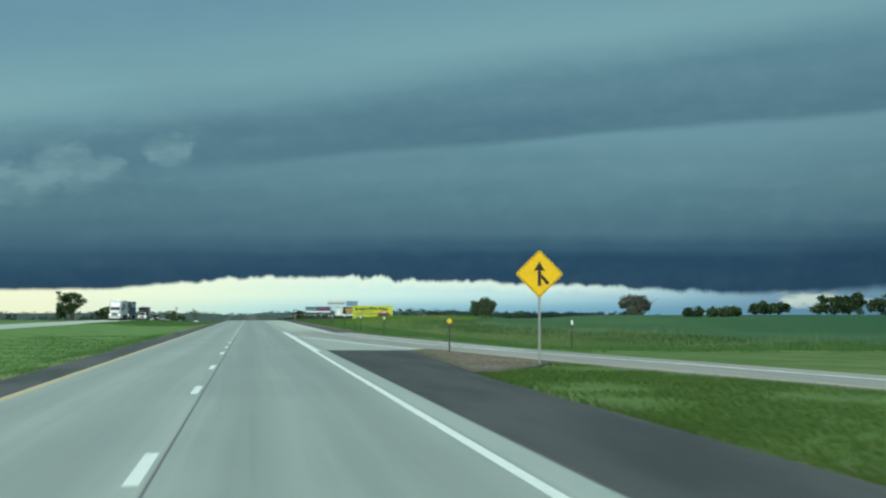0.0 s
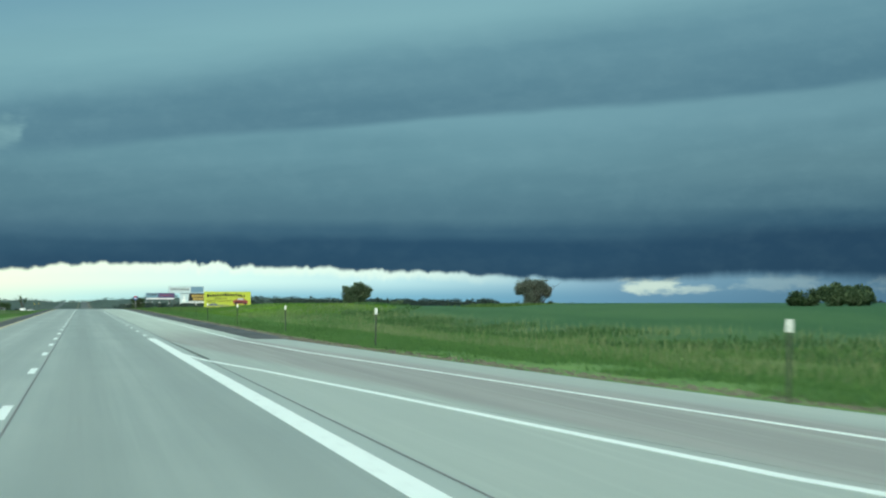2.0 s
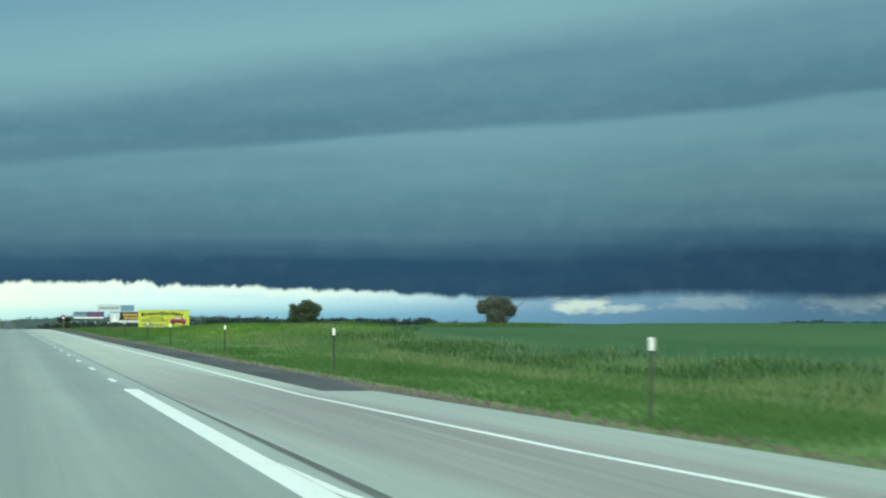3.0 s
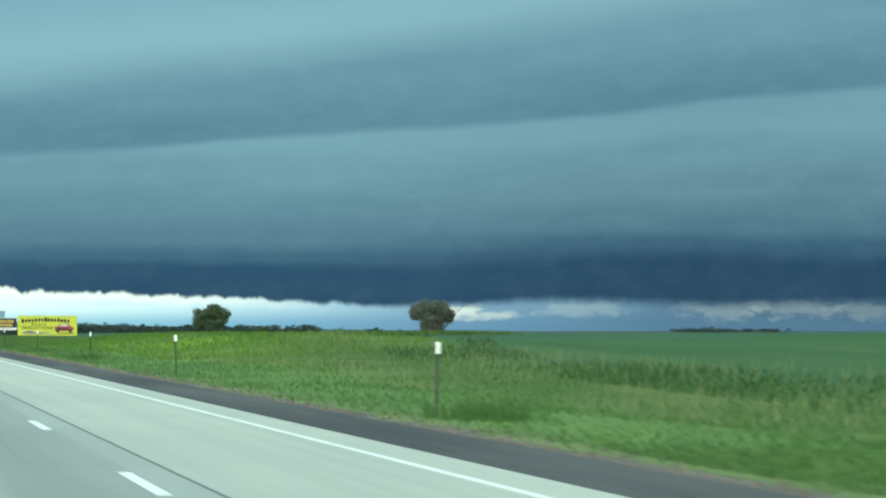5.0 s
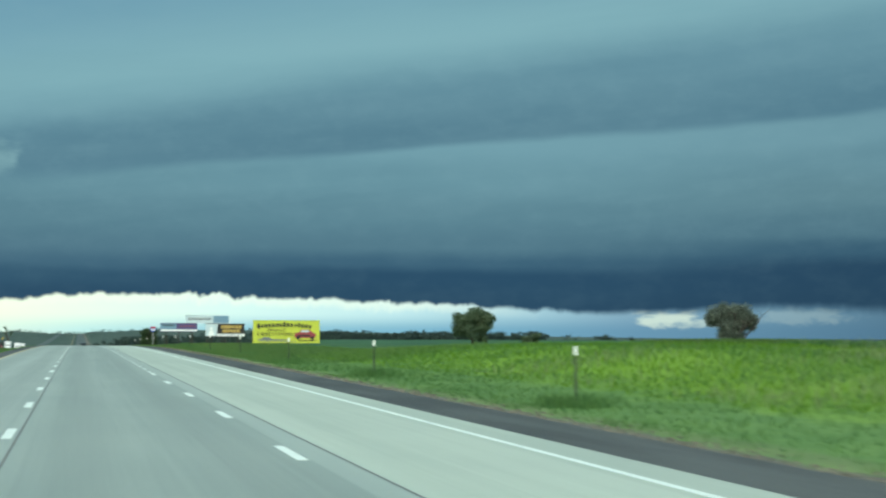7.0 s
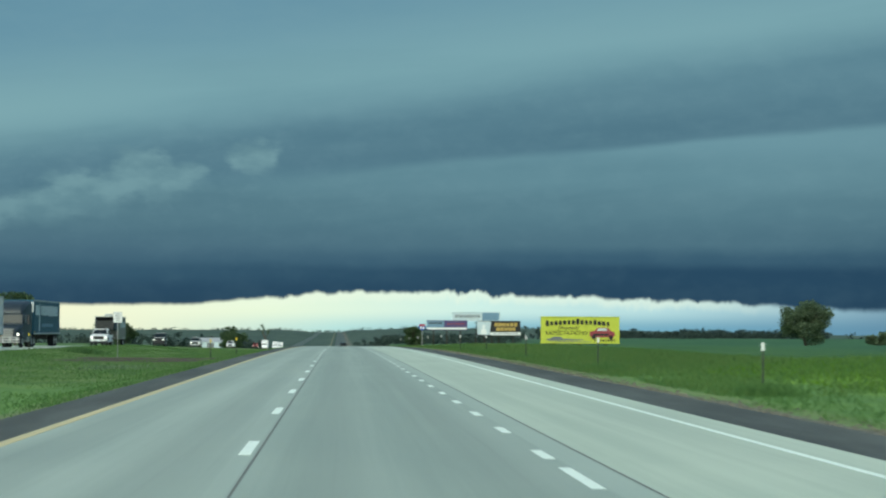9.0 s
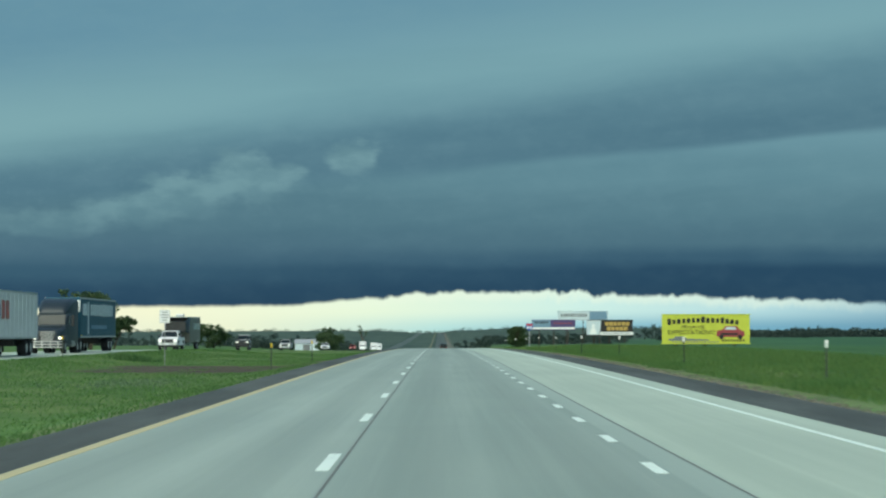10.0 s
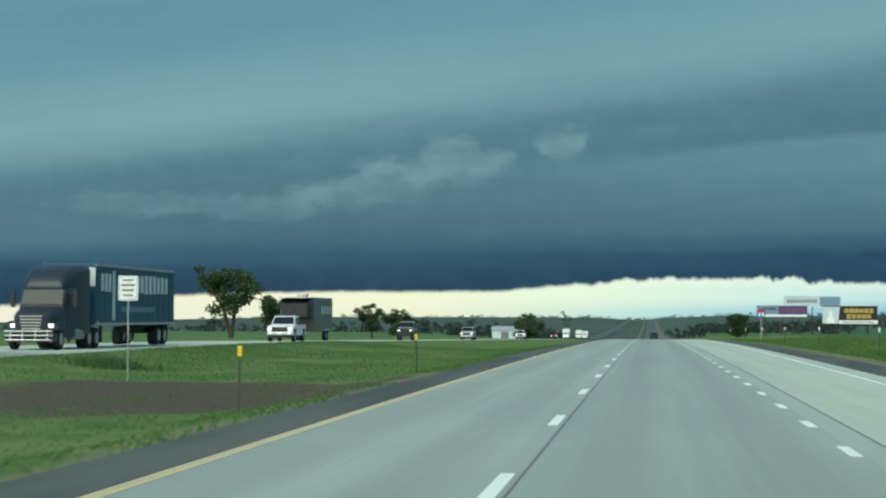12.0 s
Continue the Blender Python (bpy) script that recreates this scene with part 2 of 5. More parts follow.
def ground_material():
    n = Net("grassland")
    p = n.place()
    x, y, _ = n.split(p)
    big = n.noise(p, 0.05, 3.0)
    mid = n.noise(n.scaled(p, 1, 0.5, 1), 0.5, 5.0, 0.6)
    fine = n.noise(p, 7.0, 4.0, 0.65)
    xe = n.math("ADD", x, n.math("MULTIPLY", n.math("SUBTRACT", mid, 0.5), 7.0))
    verge = n.mix(n.step(mid, 0.35, 0.68), (0.102, 0.192, 0.054), (0.138, 0.238, 0.068))
    verge = n.mix(n.math("MULTIPLY", n.step(n.noise(n.scaled(p, 0.9, 0.5, 1), 0.22, 4.0), 0.52, 0.68), 0.35), verge, (0.074, 0.152, 0.044))
    verge = n.mix(n.math("MULTIPLY", n.step(fine, 0.52, 0.8), 0.35), verge, (0.17, 0.22, 0.10))
    gore = n.mix(n.step(mid, 0.35, 0.68), (0.076, 0.142, 0.036), (0.118, 0.184, 0.050))
    verge = n.mix(n.math("MULTIPLY", n.step(x, 6.0, 6.5), n.math("SUBTRACT", 1.0, n.step(y, 28, 60))), verge, gore)
    lush = n.mix(n.step(mid, 0.3, 0.7), (0.150, 0.268, 0.024), (0.185, 0.312, 0.030))
    on = n.math("MULTIPLY", n.step(n.math("ADD", y, n.math("MULTIPLY", big, 40)), 205, 250), n.step(xe, 13.5, 17.5))
    verge = n.mix(n.math("MULTIPLY", on, 0.9), verge, lush)
    crop = n.mix(n.step(n.noise(n.scaled(p, 0.03, 0.012, 1), 1.0, 4.0), 0.35, 0.65), (0.036, 0.094, 0.046), (0.052, 0.120, 0.053))
    crop = n.mix(n.math("MULTIPLY", n.step(fine, 0.5, 0.8), 0.3), crop, (0.07, 0.14, 0.06))
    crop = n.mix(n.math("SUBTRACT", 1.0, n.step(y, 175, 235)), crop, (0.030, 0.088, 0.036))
    rows = n.noise(n.join(n.math("MULTIPLY", x, 0.22), n.math("MULTIPLY", y, 0.02)), 1.0, 4.0, 0.65)
    crop = n.mix(n.math("MULTIPLY", n.step(rows, 0.45, 0.7), 0.45), crop, (0.034, 0.082, 0.044))
    # greener crop close by, bluer far off: aerial tint mixed into the colour
    near_crop = n.mix(n.step(rows, 0.35, 0.65), (0.042, 0.102, 0.036), (0.064, 0.128, 0.045))
    crop = n.mix(n.math("SUBTRACT", 1.0, n.step(x, 30, 62)), crop, near_crop)
    edge = n.math("ADD", n.math("MULTIPLY_ADD", n.step(y, 215, 250), 6.0, 27.0), n.math("ADD", n.math("MULTIPLY", n.step(y, 250, 300), 8.0), n.math("MULTIPLY", n.step(y, 300, 365), 15.0)))
    wedge = n.math("SUBTRACT", n.math("MULTIPLY_ADD", xe, -1.45, y), 296.0)
    rough = n.mix(n.step(mid, 0.4, 0.62), (0.070, 0.130, 0.034), (0.125, 0.178, 0.056))
    strip = n.math("MULTIPLY", n.step(n.math("SUBTRACT", xe, edge), -13, -6), n.math("SUBTRACT", 1.0, n.step(y, 235, 275)))
    strip = n.math("MAXIMUM", strip, n.math("MULTIPLY", n.step(wedge, -4, 8), n.step(y, 300, 320)))
    col = n.mix(strip, verge, rough)
    beyond = n.math("MULTIPLY", n.step(wedge, 2, 12), n.step(n.math("ADD", n.math("MULTIPLY_ADD", n.step(y, 375, 430), -8.0, x), n.math("MULTIPLY", n.math("SUBTRACT", mid, 0.5), 3.0)), 14.5, 17.0))
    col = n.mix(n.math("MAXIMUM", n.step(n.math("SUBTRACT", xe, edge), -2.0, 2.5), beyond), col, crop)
    # left: far fields beyond the other carriageway
    far = n.mix(n.step(big, 0.4, 0.6), (0.06, 0.12, 0.035), (0.10, 0.17, 0.055))
    col = n.mix(n.step(n.math("MULTIPLY", x, -1.0), 40, 60), col, far)
    # distant scrub, its colour shifted bluer to carry the haze
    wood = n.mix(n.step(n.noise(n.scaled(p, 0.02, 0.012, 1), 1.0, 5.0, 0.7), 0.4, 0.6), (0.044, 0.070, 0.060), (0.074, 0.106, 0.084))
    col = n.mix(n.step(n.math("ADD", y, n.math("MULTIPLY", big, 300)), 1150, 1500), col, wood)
    # bare soil in the median, and the gravel at the pavement's edge
    ye = n.math("ADD", n.math("MULTIPLY_ADD", n.math("SUBTRACT", n.noise(p, 0.16, 3.0), 0.5), 16.0, y), n.math("MULTIPLY", n.math("SUBTRACT", mid, 0.5), 9.0))
    bare = n.math("MULTIPLY", n.math("MULTIPLY", n.step(ye, 361, 364), n.math("SUBTRACT", 1.0, n.step(ye, 380, 384))), n.math("MULTIPLY", n.step(n.math("ADD", x, n.math("MULTIPLY", n.math("SUBTRACT", mid, 0.5), 5.0)), -16.8, -15.2), n.math("SUBTRACT", 1.0, n.step(x, -5.3, -4.7))))
    soil = n.mix(n.step(fine, 0.35, 0.7), (0.042, 0.033, 0.026), (0.115, 0.092, 0.070))
    col = n.mix(n.math("MULTIPLY", bare, 0.92), col, soil)
    gravel = n.mix(n.step(n.noise(p, 22.0, 3.0), 0.4, 0.65), (0.088, 0.088, 0.070), (0.205, 0.205, 0.170))
    gx = n.math("ADD", x, n.math("MULTIPLY", n.math("SUBTRACT", mid, 0.5), 1.2))
    col = n.mix(n.math("MULTIPLY", n.math("SUBTRACT", 1.0, n.step(n.math("SUBTRACT", gx, n.math("MULTIPLY", n.step(y, 275, 320), -0.15)), 9.5, 9.9)), n.math("MULTIPLY", n.step(x, 0, 1), n.step(y, 70, 90))), col, gravel)
    # dry, thin turf along the pavements' edges
    ex = n.math("ADD", x, n.math("MULTIPLY", n.math("SUBTRACT", mid, 0.5), 1.6))
    thin = n.math("MULTIPLY", n.step(ex, -5.7, -5.0), n.math("SUBTRACT", 1.0, n.step(x, -4, -3.9)))
    thin = n.math("MAXIMUM", thin, n.math("MULTIPLY", n.math("MULTIPLY", n.step(x, 6, 6.2), n.math("SUBTRACT", 1.0, n.step(ex, 6.9, 7.4))), n.math("SUBTRACT", 1.0, n.step(y, 24, 28))))
    thin = n.math("MAXIMUM", thin, n.math("MULTIPLY", n.math("MULTIPLY", n.step(ex, 9.7, 9.95), n.math("SUBTRACT", 1.0, n.step(ex, 10.2, 10.9))), n.math("MULTIPLY", n.step(y, 110, 125), 0.5)))
    col = n.mix(n.math("MULTIPLY", thin, n.math("MULTIPLY_ADD", n.step(fine, 0.35, 0.65), 0.4, 0.4)), col, (0.20, 0.19, 0.12))
    dry = n.math("MULTIPLY", n.math("SUBTRACT", 1.0, n.step(n.math("ABSOLUTE", n.math("SUBTRACT", gx, 13.4)), 0.25, 0.8)), n.math("MULTIPLY", n.step(y, 322, 328), n.math("SUBTRACT", 1.0, n.step(y, 346, 352))))
    col = n.mix(n.math("MULTIPLY", dry, 0.7), col, (0.24, 0.22, 0.125))
    nrm = n.bump(n.math("ADD", n.math("MULTIPLY", fine, 0.6), mid), 0.45, 0.10)
    return n.surface(col, 0.9, 0, nrm, spec=0.15)


def concrete_material(name, low, high, streak, reddish=False):
    n = Net(name)
    p = n.place()
    x, y, _ = n.split(p)
    run = n.noise(n.join(n.math("MULTIPLY", x, 1.1), n.math("MULTIPLY", y, 0.012)), 1.0, 4.0, 0.6)
    blot = n.noise(n.scaled(p, 0.35, 0.10, 1), 1.0, 4.0)
    grit = n.noise(p, 45.0, 3.0, 0.7)
    c = n.mix(n.step(n.math("ADD", n.math("MULTIPLY", run, 0.6), n.math("MULTIPLY", blot, 0.4)), 0.35, 0.65), low, high)
    if reddish:
        aged = n.mix(n.step(run, 0.35, 0.65), (0.235, 0.235, 0.206), (0.305, 0.305, 0.270))
        xw = n.math("ABSOLUTE", n.math("SUBTRACT", x, n.math("MULTIPLY_ADD", n.math("SUBTRACT", 120.0, y), 0.055, 5.6)))
        old = n.math("MULTIPLY", n.math("SUBTRACT", 1.0, n.step(y, 105, 160)), n.math("SUBTRACT", 1.0, n.step(xw, 1.3, 2.0)))
        c = n.mix(n.math("MULTIPLY", n.math("SUBTRACT", 1.0, n.step(y, 121, 127)), n.math("MULTIPLY_ADD", blot, 0.5, 0.4)), c, (0.285, 0.335, 0.298))
        c = n.mix(n.math("MAXIMUM", old, n.math("SUBTRACT", 1.0, n.step(y, 44, 47))), c, aged)
    streaks = n.noise(n.join(n.math("MULTIPLY", x, 4.5), n.math("MULTIPLY", y, 0.035)), 1.0, 3.0, 0.6)
    c = n.mix(n.math("MULTIPLY", n.step(streaks, 0.5, 0.72), 0.22), c, tuple(q * 1.14 for q in high))
    c = n.mix(n.math("MULTIPLY", n.step(streaks, 0.46, 0.28), 0.22), c, tuple(q * 0.8 for q in low))
    strip = n.math("MULTIPLY", n.step(x, 3.72, 3.8), n.math("SUBTRACT", 1.0, n.step(x, 4.1, 4.16)))
    c = n.mix(n.math("MULTIPLY", strip, 0.5), c, tuple(q * 1.22 for q in high))
    # tyre wear along the wheel tracks
    track = None
    for cx in streak:
        d = n.math("SUBTRACT", 1.0, n.step(n.math("ABSOLUTE", n.math("SUBTRACT", x, cx)), 0.1, 0.75))
        track = d if track is None else n.math("MAXIMUM", track, d)
    if track is not None:
        c = n.mix(n.math("MULTIPLY", track, n.math("MULTIPLY_ADD", run, 0.5, 0.1)), c, tuple(q * 0.72 for q in low))
    slab = n.node("ShaderNodeTexWhiteNoise", noise_dimensions="1D")
    n.put(slab.inputs["W"], n.math("FLOOR", n.math("DIVIDE", y, 9.14)))
    c = n.mix(n.math("MULTIPLY", slab.outputs[0], 0.16), c, tuple(q * 0.75 for q in low))
    for cx in (0.10, 4.17):
        d = n.math("SUBTRACT", 1.0, n.step(n.math("ABSOLUTE", n.math("SUBTRACT", x, cx)), 0.01, 0.06))
        c = n.mix(n.math("MULTIPLY", d, n.math("MULTIPLY_ADD", blot, 0.4, 0.02)), c, tuple(q * 0.55 for q in low))
    c = n.mix(n.math("MULTIPLY", grit, 0.25), c, tuple(q * 0.6 for q in low))
    return n.surface(c, n.math("MULTIPLY_ADD", blot, 0.2, 0.55), 0, n.bump(grit, 0.25, 0.01), spec=0.35)


def asphalt_material(name="asphalt", k=1.0):
    n = Net(name)
    p = n.place()
    a = n.noise(n.scaled(p, 0.6, 0.07, 1), 1.0, 4.0, 0.6)
    g = n.noise(p, 60.0, 2.0, 0.7)
    c = n.mix(n.step(a, 0.35, 0.65), (0.051 * k, 0.058 * k, 0.053 * k), (0.090 * k, 0.100 * k, 0.091 * k))
    c = n.mix(n.math("MULTIPLY", n.step(g, 0.55, 0.75), 0.4), c, (0.15, 0.145, 0.135))
    return n.surface(c, 0.8, 0, n.bump(g, 0.4, 0.01), spec=0.3)


def paint_material(name, color):
    n = Net(name)
    p = n.place()
    w = n.noise(n.scaled(p, 2.0, 0.5, 1), 2.0, 5.0, 0.7)
    c = n.mix(n.math("MULTIPLY", n.step(w, 0.5, 0.75), 0.4), color, tuple(q * 0.6 for q in color))
    return n.surface(c, 0.6, 0, spec=0.35)


def leaf_material(name, dark, light, thin_part=0.45, patchy=1.0):
    """Thin leaves or blades that let light through, in patches of darker and lighter growth."""
    n = Net(name)
    r = n.node("ShaderNodeNewGeometry").outputs["Random Per Island"]
    c = n.mix(r, dark, light)
    patch = n.noise(n.scaled(n.place(), 1.0, 0.6, 1.0), 0.35, 4.0, 0.6)
    c = n.mix(n.math("MULTIPLY", n.step(patch, 0.42, 0.66), 0.35 * patchy), c, dark)
    c = n.mix(n.math("MULTIPLY", n.step(patch, 0.56, 0.32), 0.3 * patchy), c, light)
    n.surface(c, 0.7, 0, spec=0.12)
    thin = n.node("ShaderNodeBsdfTranslucent")
    n.put(thin.inputs[0], c)
    both = n.node("ShaderNodeMixShader")
    both.inputs[0].default_value = thin_part
    n.tree.links.new(n.out.inputs[0].links[0].from_socket, both.inputs[1])
    n.tree.links.new(thin.outputs[0], both.inputs[2])
    n.tree.links.new(both.outputs[0], n.out.inputs[0])
    return n.mat


GRASSLAND = ground_material()
LANE_OLD = concrete_material("concrete_lane", (0.250, 0.306, 0.268), (0.338, 0.400, 0.352), (1.0, 2.9))
LANE_LEFT = concrete_material("concrete_passing_lane", (0.278, 0.335, 0.295), (0.374, 0.438, 0.385), (-2.6, -0.9))
LANE_NEW = concrete_material("concrete_merge_lane", (0.378, 0.445, 0.368), (0.474, 0.548, 0.452), (), True)
ASPHALT = asphalt_material()
ASPHALT_FRESH = asphalt_material("asphalt_fresh", 0.78)
SEALANT = plain("joint_sealant", (0.135, 0.142, 0.132), 0.7)
WHITE_PAINT = paint_material("road_white", (0.72, 0.80, 0.73))
YELLOW_PAINT = paint_material("road_yellow", (0.50, 0.44, 0.24))
BARK = plain("bark", (0.07, 0.055, 0.04), 0.9, scale=8)
LEAF = leaf_material("leaf_green", (0.052, 0.092, 0.044), (0.125, 0.175, 0.085), 0.5)
LEAF_GREY = leaf_material("leaf_grey_green", (0.12, 0.15, 0.118), (0.27, 0.30, 0.24), 0.5)
LEAF_SOFT = leaf_material("leaf_soft_green", (0.085, 0.130, 0.072), (0.190, 0.245, 0.140), 0.5)
# foliage of the far belts, haze painted in as a blue-grey cast
LEAF_FAR_HAZE = leaf_material("leaf_far_haze", (0.044, 0.070, 0.062), (0.085, 0.115, 0.094))
BLADE = leaf_material("grass_blade", (0.148, 0.258, 0.078), (0.182, 0.302, 0.098), 0.72, 0.3)
STEEL = plain("galvanised_steel", (0.35, 0.36, 0.36), 0.5, 0.7)
POST_GREEN = plain("post_dark_green", (0.05, 0.06, 0.045), 0.6)
REFLECTOR_WHITE = plain("reflector_white", (0.80, 0.80, 0.78), 0.4)
REFLECTOR_YELLOW = plain("reflector_yellow", (0.75, 0.52, 0.03), 0.4)


# ---------------------------------------------------------------- mesh helpers
def mesh_of(name, bm, mat, smooth=False):
    me = bpy.data.meshes.new(name)
    bm.to_mesh(me)
    bm.free()
    for m in (mat if isinstance(mat, (list, tuple)) else [mat]):
        me.materials.append(m)
    if smooth:
        me.shade_smooth()
    return me


def part(name, bm, mat, parent=None, label="", smooth=False):
    ob = new(name, mesh_of(name, bm, mat, smooth))
    if parent is not None:
        ob.parent = parent
    return tagged(ob, label) if label else ob


def thing(name, label, category, group="", kind=""):
    ob = new(name)
    ob.empty_display_size = 0.3
    return tagged(ob, label, category, group, kind)


def box(bm, x0, x1, y0, y1, z0, z1, bevel=0.0):
    """An axis-aligned block, bevelled if asked; returns its vertices."""
    made = bmesh.ops.create_cube(bm, size=1.0, matrix=Matrix.Translation(((x0 + x1) / 2, (y0 + y1) / 2, (z0 + z1) / 2)) @ Matrix.Diagonal((x1 - x0, y1 - y0, z1 - z0, 1)))
    if bevel:
        edges = list({e for v in made["verts"] for e in v.link_edges})
        made = bmesh.ops.bevel(bm, geom=edges, offset=bevel, segments=2, affect="EDGES", profile=0.5)
    return made["verts"]


def tube(bm, p, q, r0, r1=None, n=8, caps=True):
    """A tapered round bar from p to q."""
    p, q = Vector(p), Vector(q)
    d = q - p
    turn = d.to_track_quat("Z", "Y").to_matrix().to_4x4()
    return bmesh.ops.create_cone(bm, cap_ends=caps, cap_tris=False, segments=n, radius1=r0, radius2=r0 if r1 is None else r1, depth=d.length,
                                 matrix=Matrix.Translation((p + q) / 2) @ turn)["verts"]


def loft(bm, rings, caps=True):
    """Joins rings of equally many points into a skin."""
    rows = [[bm.verts.new(p) for p in ring] for ring in rings]
    k = len(rows[0])
    for a, b in zip(rows, rows[1:]):
        for i in range(k):
            bm.faces.new((a[i], a[(i + 1) % k], b[(i + 1) % k], b[i]))
    if caps:
        bm.faces.new(rows[0][::-1])
        bm.faces.new(rows[-1])
    bmesh.ops.recalc_face_normals(bm, faces=bm.faces)
    return rows


def prism(bm, outline, axis_from, axis_to):
    """An outline in (y, z) drawn out across x."""
    loft(bm, [[(axis_from, y, z) for y, z in outline], [(axis_to, y, z) for y, z in outline]])


def word(name, text, size, mat, parent, at, depth=0.01, spread=1.0, face=1):
    """Raised lettering in the built-in font on a board that faces -y (face 1)."""
    cu = bpy.data.curves.new(name, "FONT")
    cu.body, cu.size, cu.extrude, cu.align_x, cu.align_y = text, size, depth, "CENTER", "CENTER"
    tmp = bpy.data.objects.new("lettering_source", cu)
    scene.collection.objects.link(tmp)
    bpy.context.view_layer.update()
    me = bpy.data.meshes.new_from_object(tmp.evaluated_get(bpy.context.evaluated_depsgraph_get()))
    bpy.data.objects.remove(tmp)
    me.materials.clear()
    me.materials.append(mat)
    ob = new(name, me)
    ob.parent = parent
    ob.matrix_basis = pose(*at, 90, 0, 0) @ Matrix.Diagonal((spread, 1, 1, 1))
    return ob


# ---------------------------------------------------------------- lie of the land
def profile(y):
    """Height of the near carriageway along its length: level, a crest, then a long dip."""
    if y < 330:
        return 0.0
    if y < 700:
        return -1.95e-5 * (y - 330) ** 2
    return -2.67 - 0.0144 * (min(y, 1000) - 700) - 0.004 * (min(max(y, 1000), 1250) - 1000)


def profile_left(y):
    """Height of the far carriageway."""
    if y < 400:
        return 0.0
    if y < 470:
        return -0.0085 * (y - 400) ** 2 / 140
    return -0.2975 - 0.0102 * (min(y, 1250) - 470)


def smooth(a, b, x):
    t = min(1.0, max(0.0, (x - a) / (b - a)))
    return t * t * (3 - 2 * t)


def hill(x, y):
    """The long rise beyond the dip."""
    side = smooth(-900, -480, x) * (1 - smooth(300, 700, x))
    return (12.0 * smooth(1250, 3700, y) + 0.8 * noise.noise(Vector((x * 0.003, y * 0.003, 7)))) * side if y > 1200 else 0.0


def land(x, y):
    """Height of the ground."""
    w = 1 - 0.45 * smooth(11, 28, x) - 0.35 * smooth(60, 105, x) if x > 0 else 1 - 0.35 * smooth(40, 90, -x)
    t = smooth(6, 21, -x)
    z = (profile(min(y, 1600)) * (1 - t) + profile_left(min(y, 1600)) * t) * w
    d = math.hypot(x, y - 250)
    z -= 0.0022 * max(0.0, d - 700)
    z += hill(x, y)
    z -= 0.5 * smooth(12, 20, x) * (1 - smooth(24, 32, x)) * smooth(40, 70, y) * (1 - smooth(170, 215, y))
    z += 1.0 * smooth(13.0, 24, x) * (1 - smooth(30, 54, x)) * smooth(205, 262, y) * (1 - smooth(276, 352, y))
    z += 1.2 * smooth(30, 44, x) * (1 - smooth(90, 130, x)) * smooth(120, 150, y) * (1 - smooth(205, 260, y))
    z -= 0.34 * smooth(4.6, 7.6, -x) * (1 - smooth(15, 21.0, -x))
    if abs(x) > 34 or x > 12:
        z += 0.25 * noise.noise(Vector((x * 0.02, y * 0.012, 0))) * min(1.0, (abs(x) - 12) / 25)
    return z


def under_road(x, y):
    """How far the ground lies lower beneath the pavements."""
    if -4.4 < x < (9.0 if y > 118 else 6.5) or -31.8 < x < -22.9:
        return 0.25
    if y < 120:
        l = np.interp(y, [-120, -40, 3, 15, 23, 29], [27, 17.9, 13.6, 12.0, 11.1, 6.0])
        r = np.interp(y, [-120, -40, 3, 15, 28, 46, 58, 80, 100, 120], [31, 21.8, 17.4, 16.2, 14.9, 13.0, 12.2, 10.7, 9.6, 8.8])
        return 0.25 if l + 0.3 < x < r - 0.3 else 0.0
    return 0.0


def grid_lines(stops):
    out = []
    for (a, b, n) in stops:
        out += [a + (b - a) * i / n for i in range(n)]
    return out + [stops[-1][1]]


def build_ground():
    xs = grid_lines([(-4200, -1200, 8), (-1200, -240, 24), (-240, -60, 18), (-60, -33, 14), (-33, -31.9, 1), (-31.9, -22.8, 3), (-22.8, -4.5, 18), (-4.5, 9.3, 14), (9.3, 24, 30), (24, 60, 26), (60, 240, 24), (240, 1200, 20), (1200, 4200, 8)])
    ys = grid_lines([(-900, -60, 8), (-60, 130, 76), (130, 480, 70), (480, 1000, 44), (1000, 2400, 28), (2400, 4400, 24)])
    bm = bmesh.new()
    rows = [[bm.verts.new((x, y, land(x, y) - max(under_road(x, y), 0.03 if abs(x) < 34 else 0.0))) for x in xs] for y in ys]
    for a, b in zip(rows, rows[1:]):
        for i in range(len(xs) - 1):
            bm.faces.new((a[i], a[i + 1], b[i + 1], b[i]))
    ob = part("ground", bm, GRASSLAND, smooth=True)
    return tagged(ob, "rolling green prairie with verges, crops and a bare median patch", "ground", kind="structure")


def sheet(name, rows, top, mat, thick=0.14, parent=None, step=10.0, line=profile):
    """A slab that follows the road's profile: rows of (y, left, right)."""
    ys = []
    for (a, _, _), (b, _, _) in zip(rows, rows[1:]):
        n = max(1, int((b - a) / step)) if b > 300 else max(1, int((b - a) / 120))
        n = max(n, int((b - a) / 40))
        ys += [a + (b - a) * i / n for i in range(n)]
    ys.append(rows[-1][0])
    yy = [r[0] for r in rows]
    bm = bmesh.new()
    rings = []
    for y in ys:
        l, r = float(np.interp(y, yy, [q[1] for q in rows])), float(np.interp(y, yy, [q[2] for q in rows]))
        z = (line(y) if y < 1200 else land(1.0 if line is profile else -27.0, y)) + top
        rings.append([(l, y, z - thick), (r, y, z - thick), (r, y, z), (l, y, z)])
    loft(bm, rings)
    return part(name, bm, mat, parent)


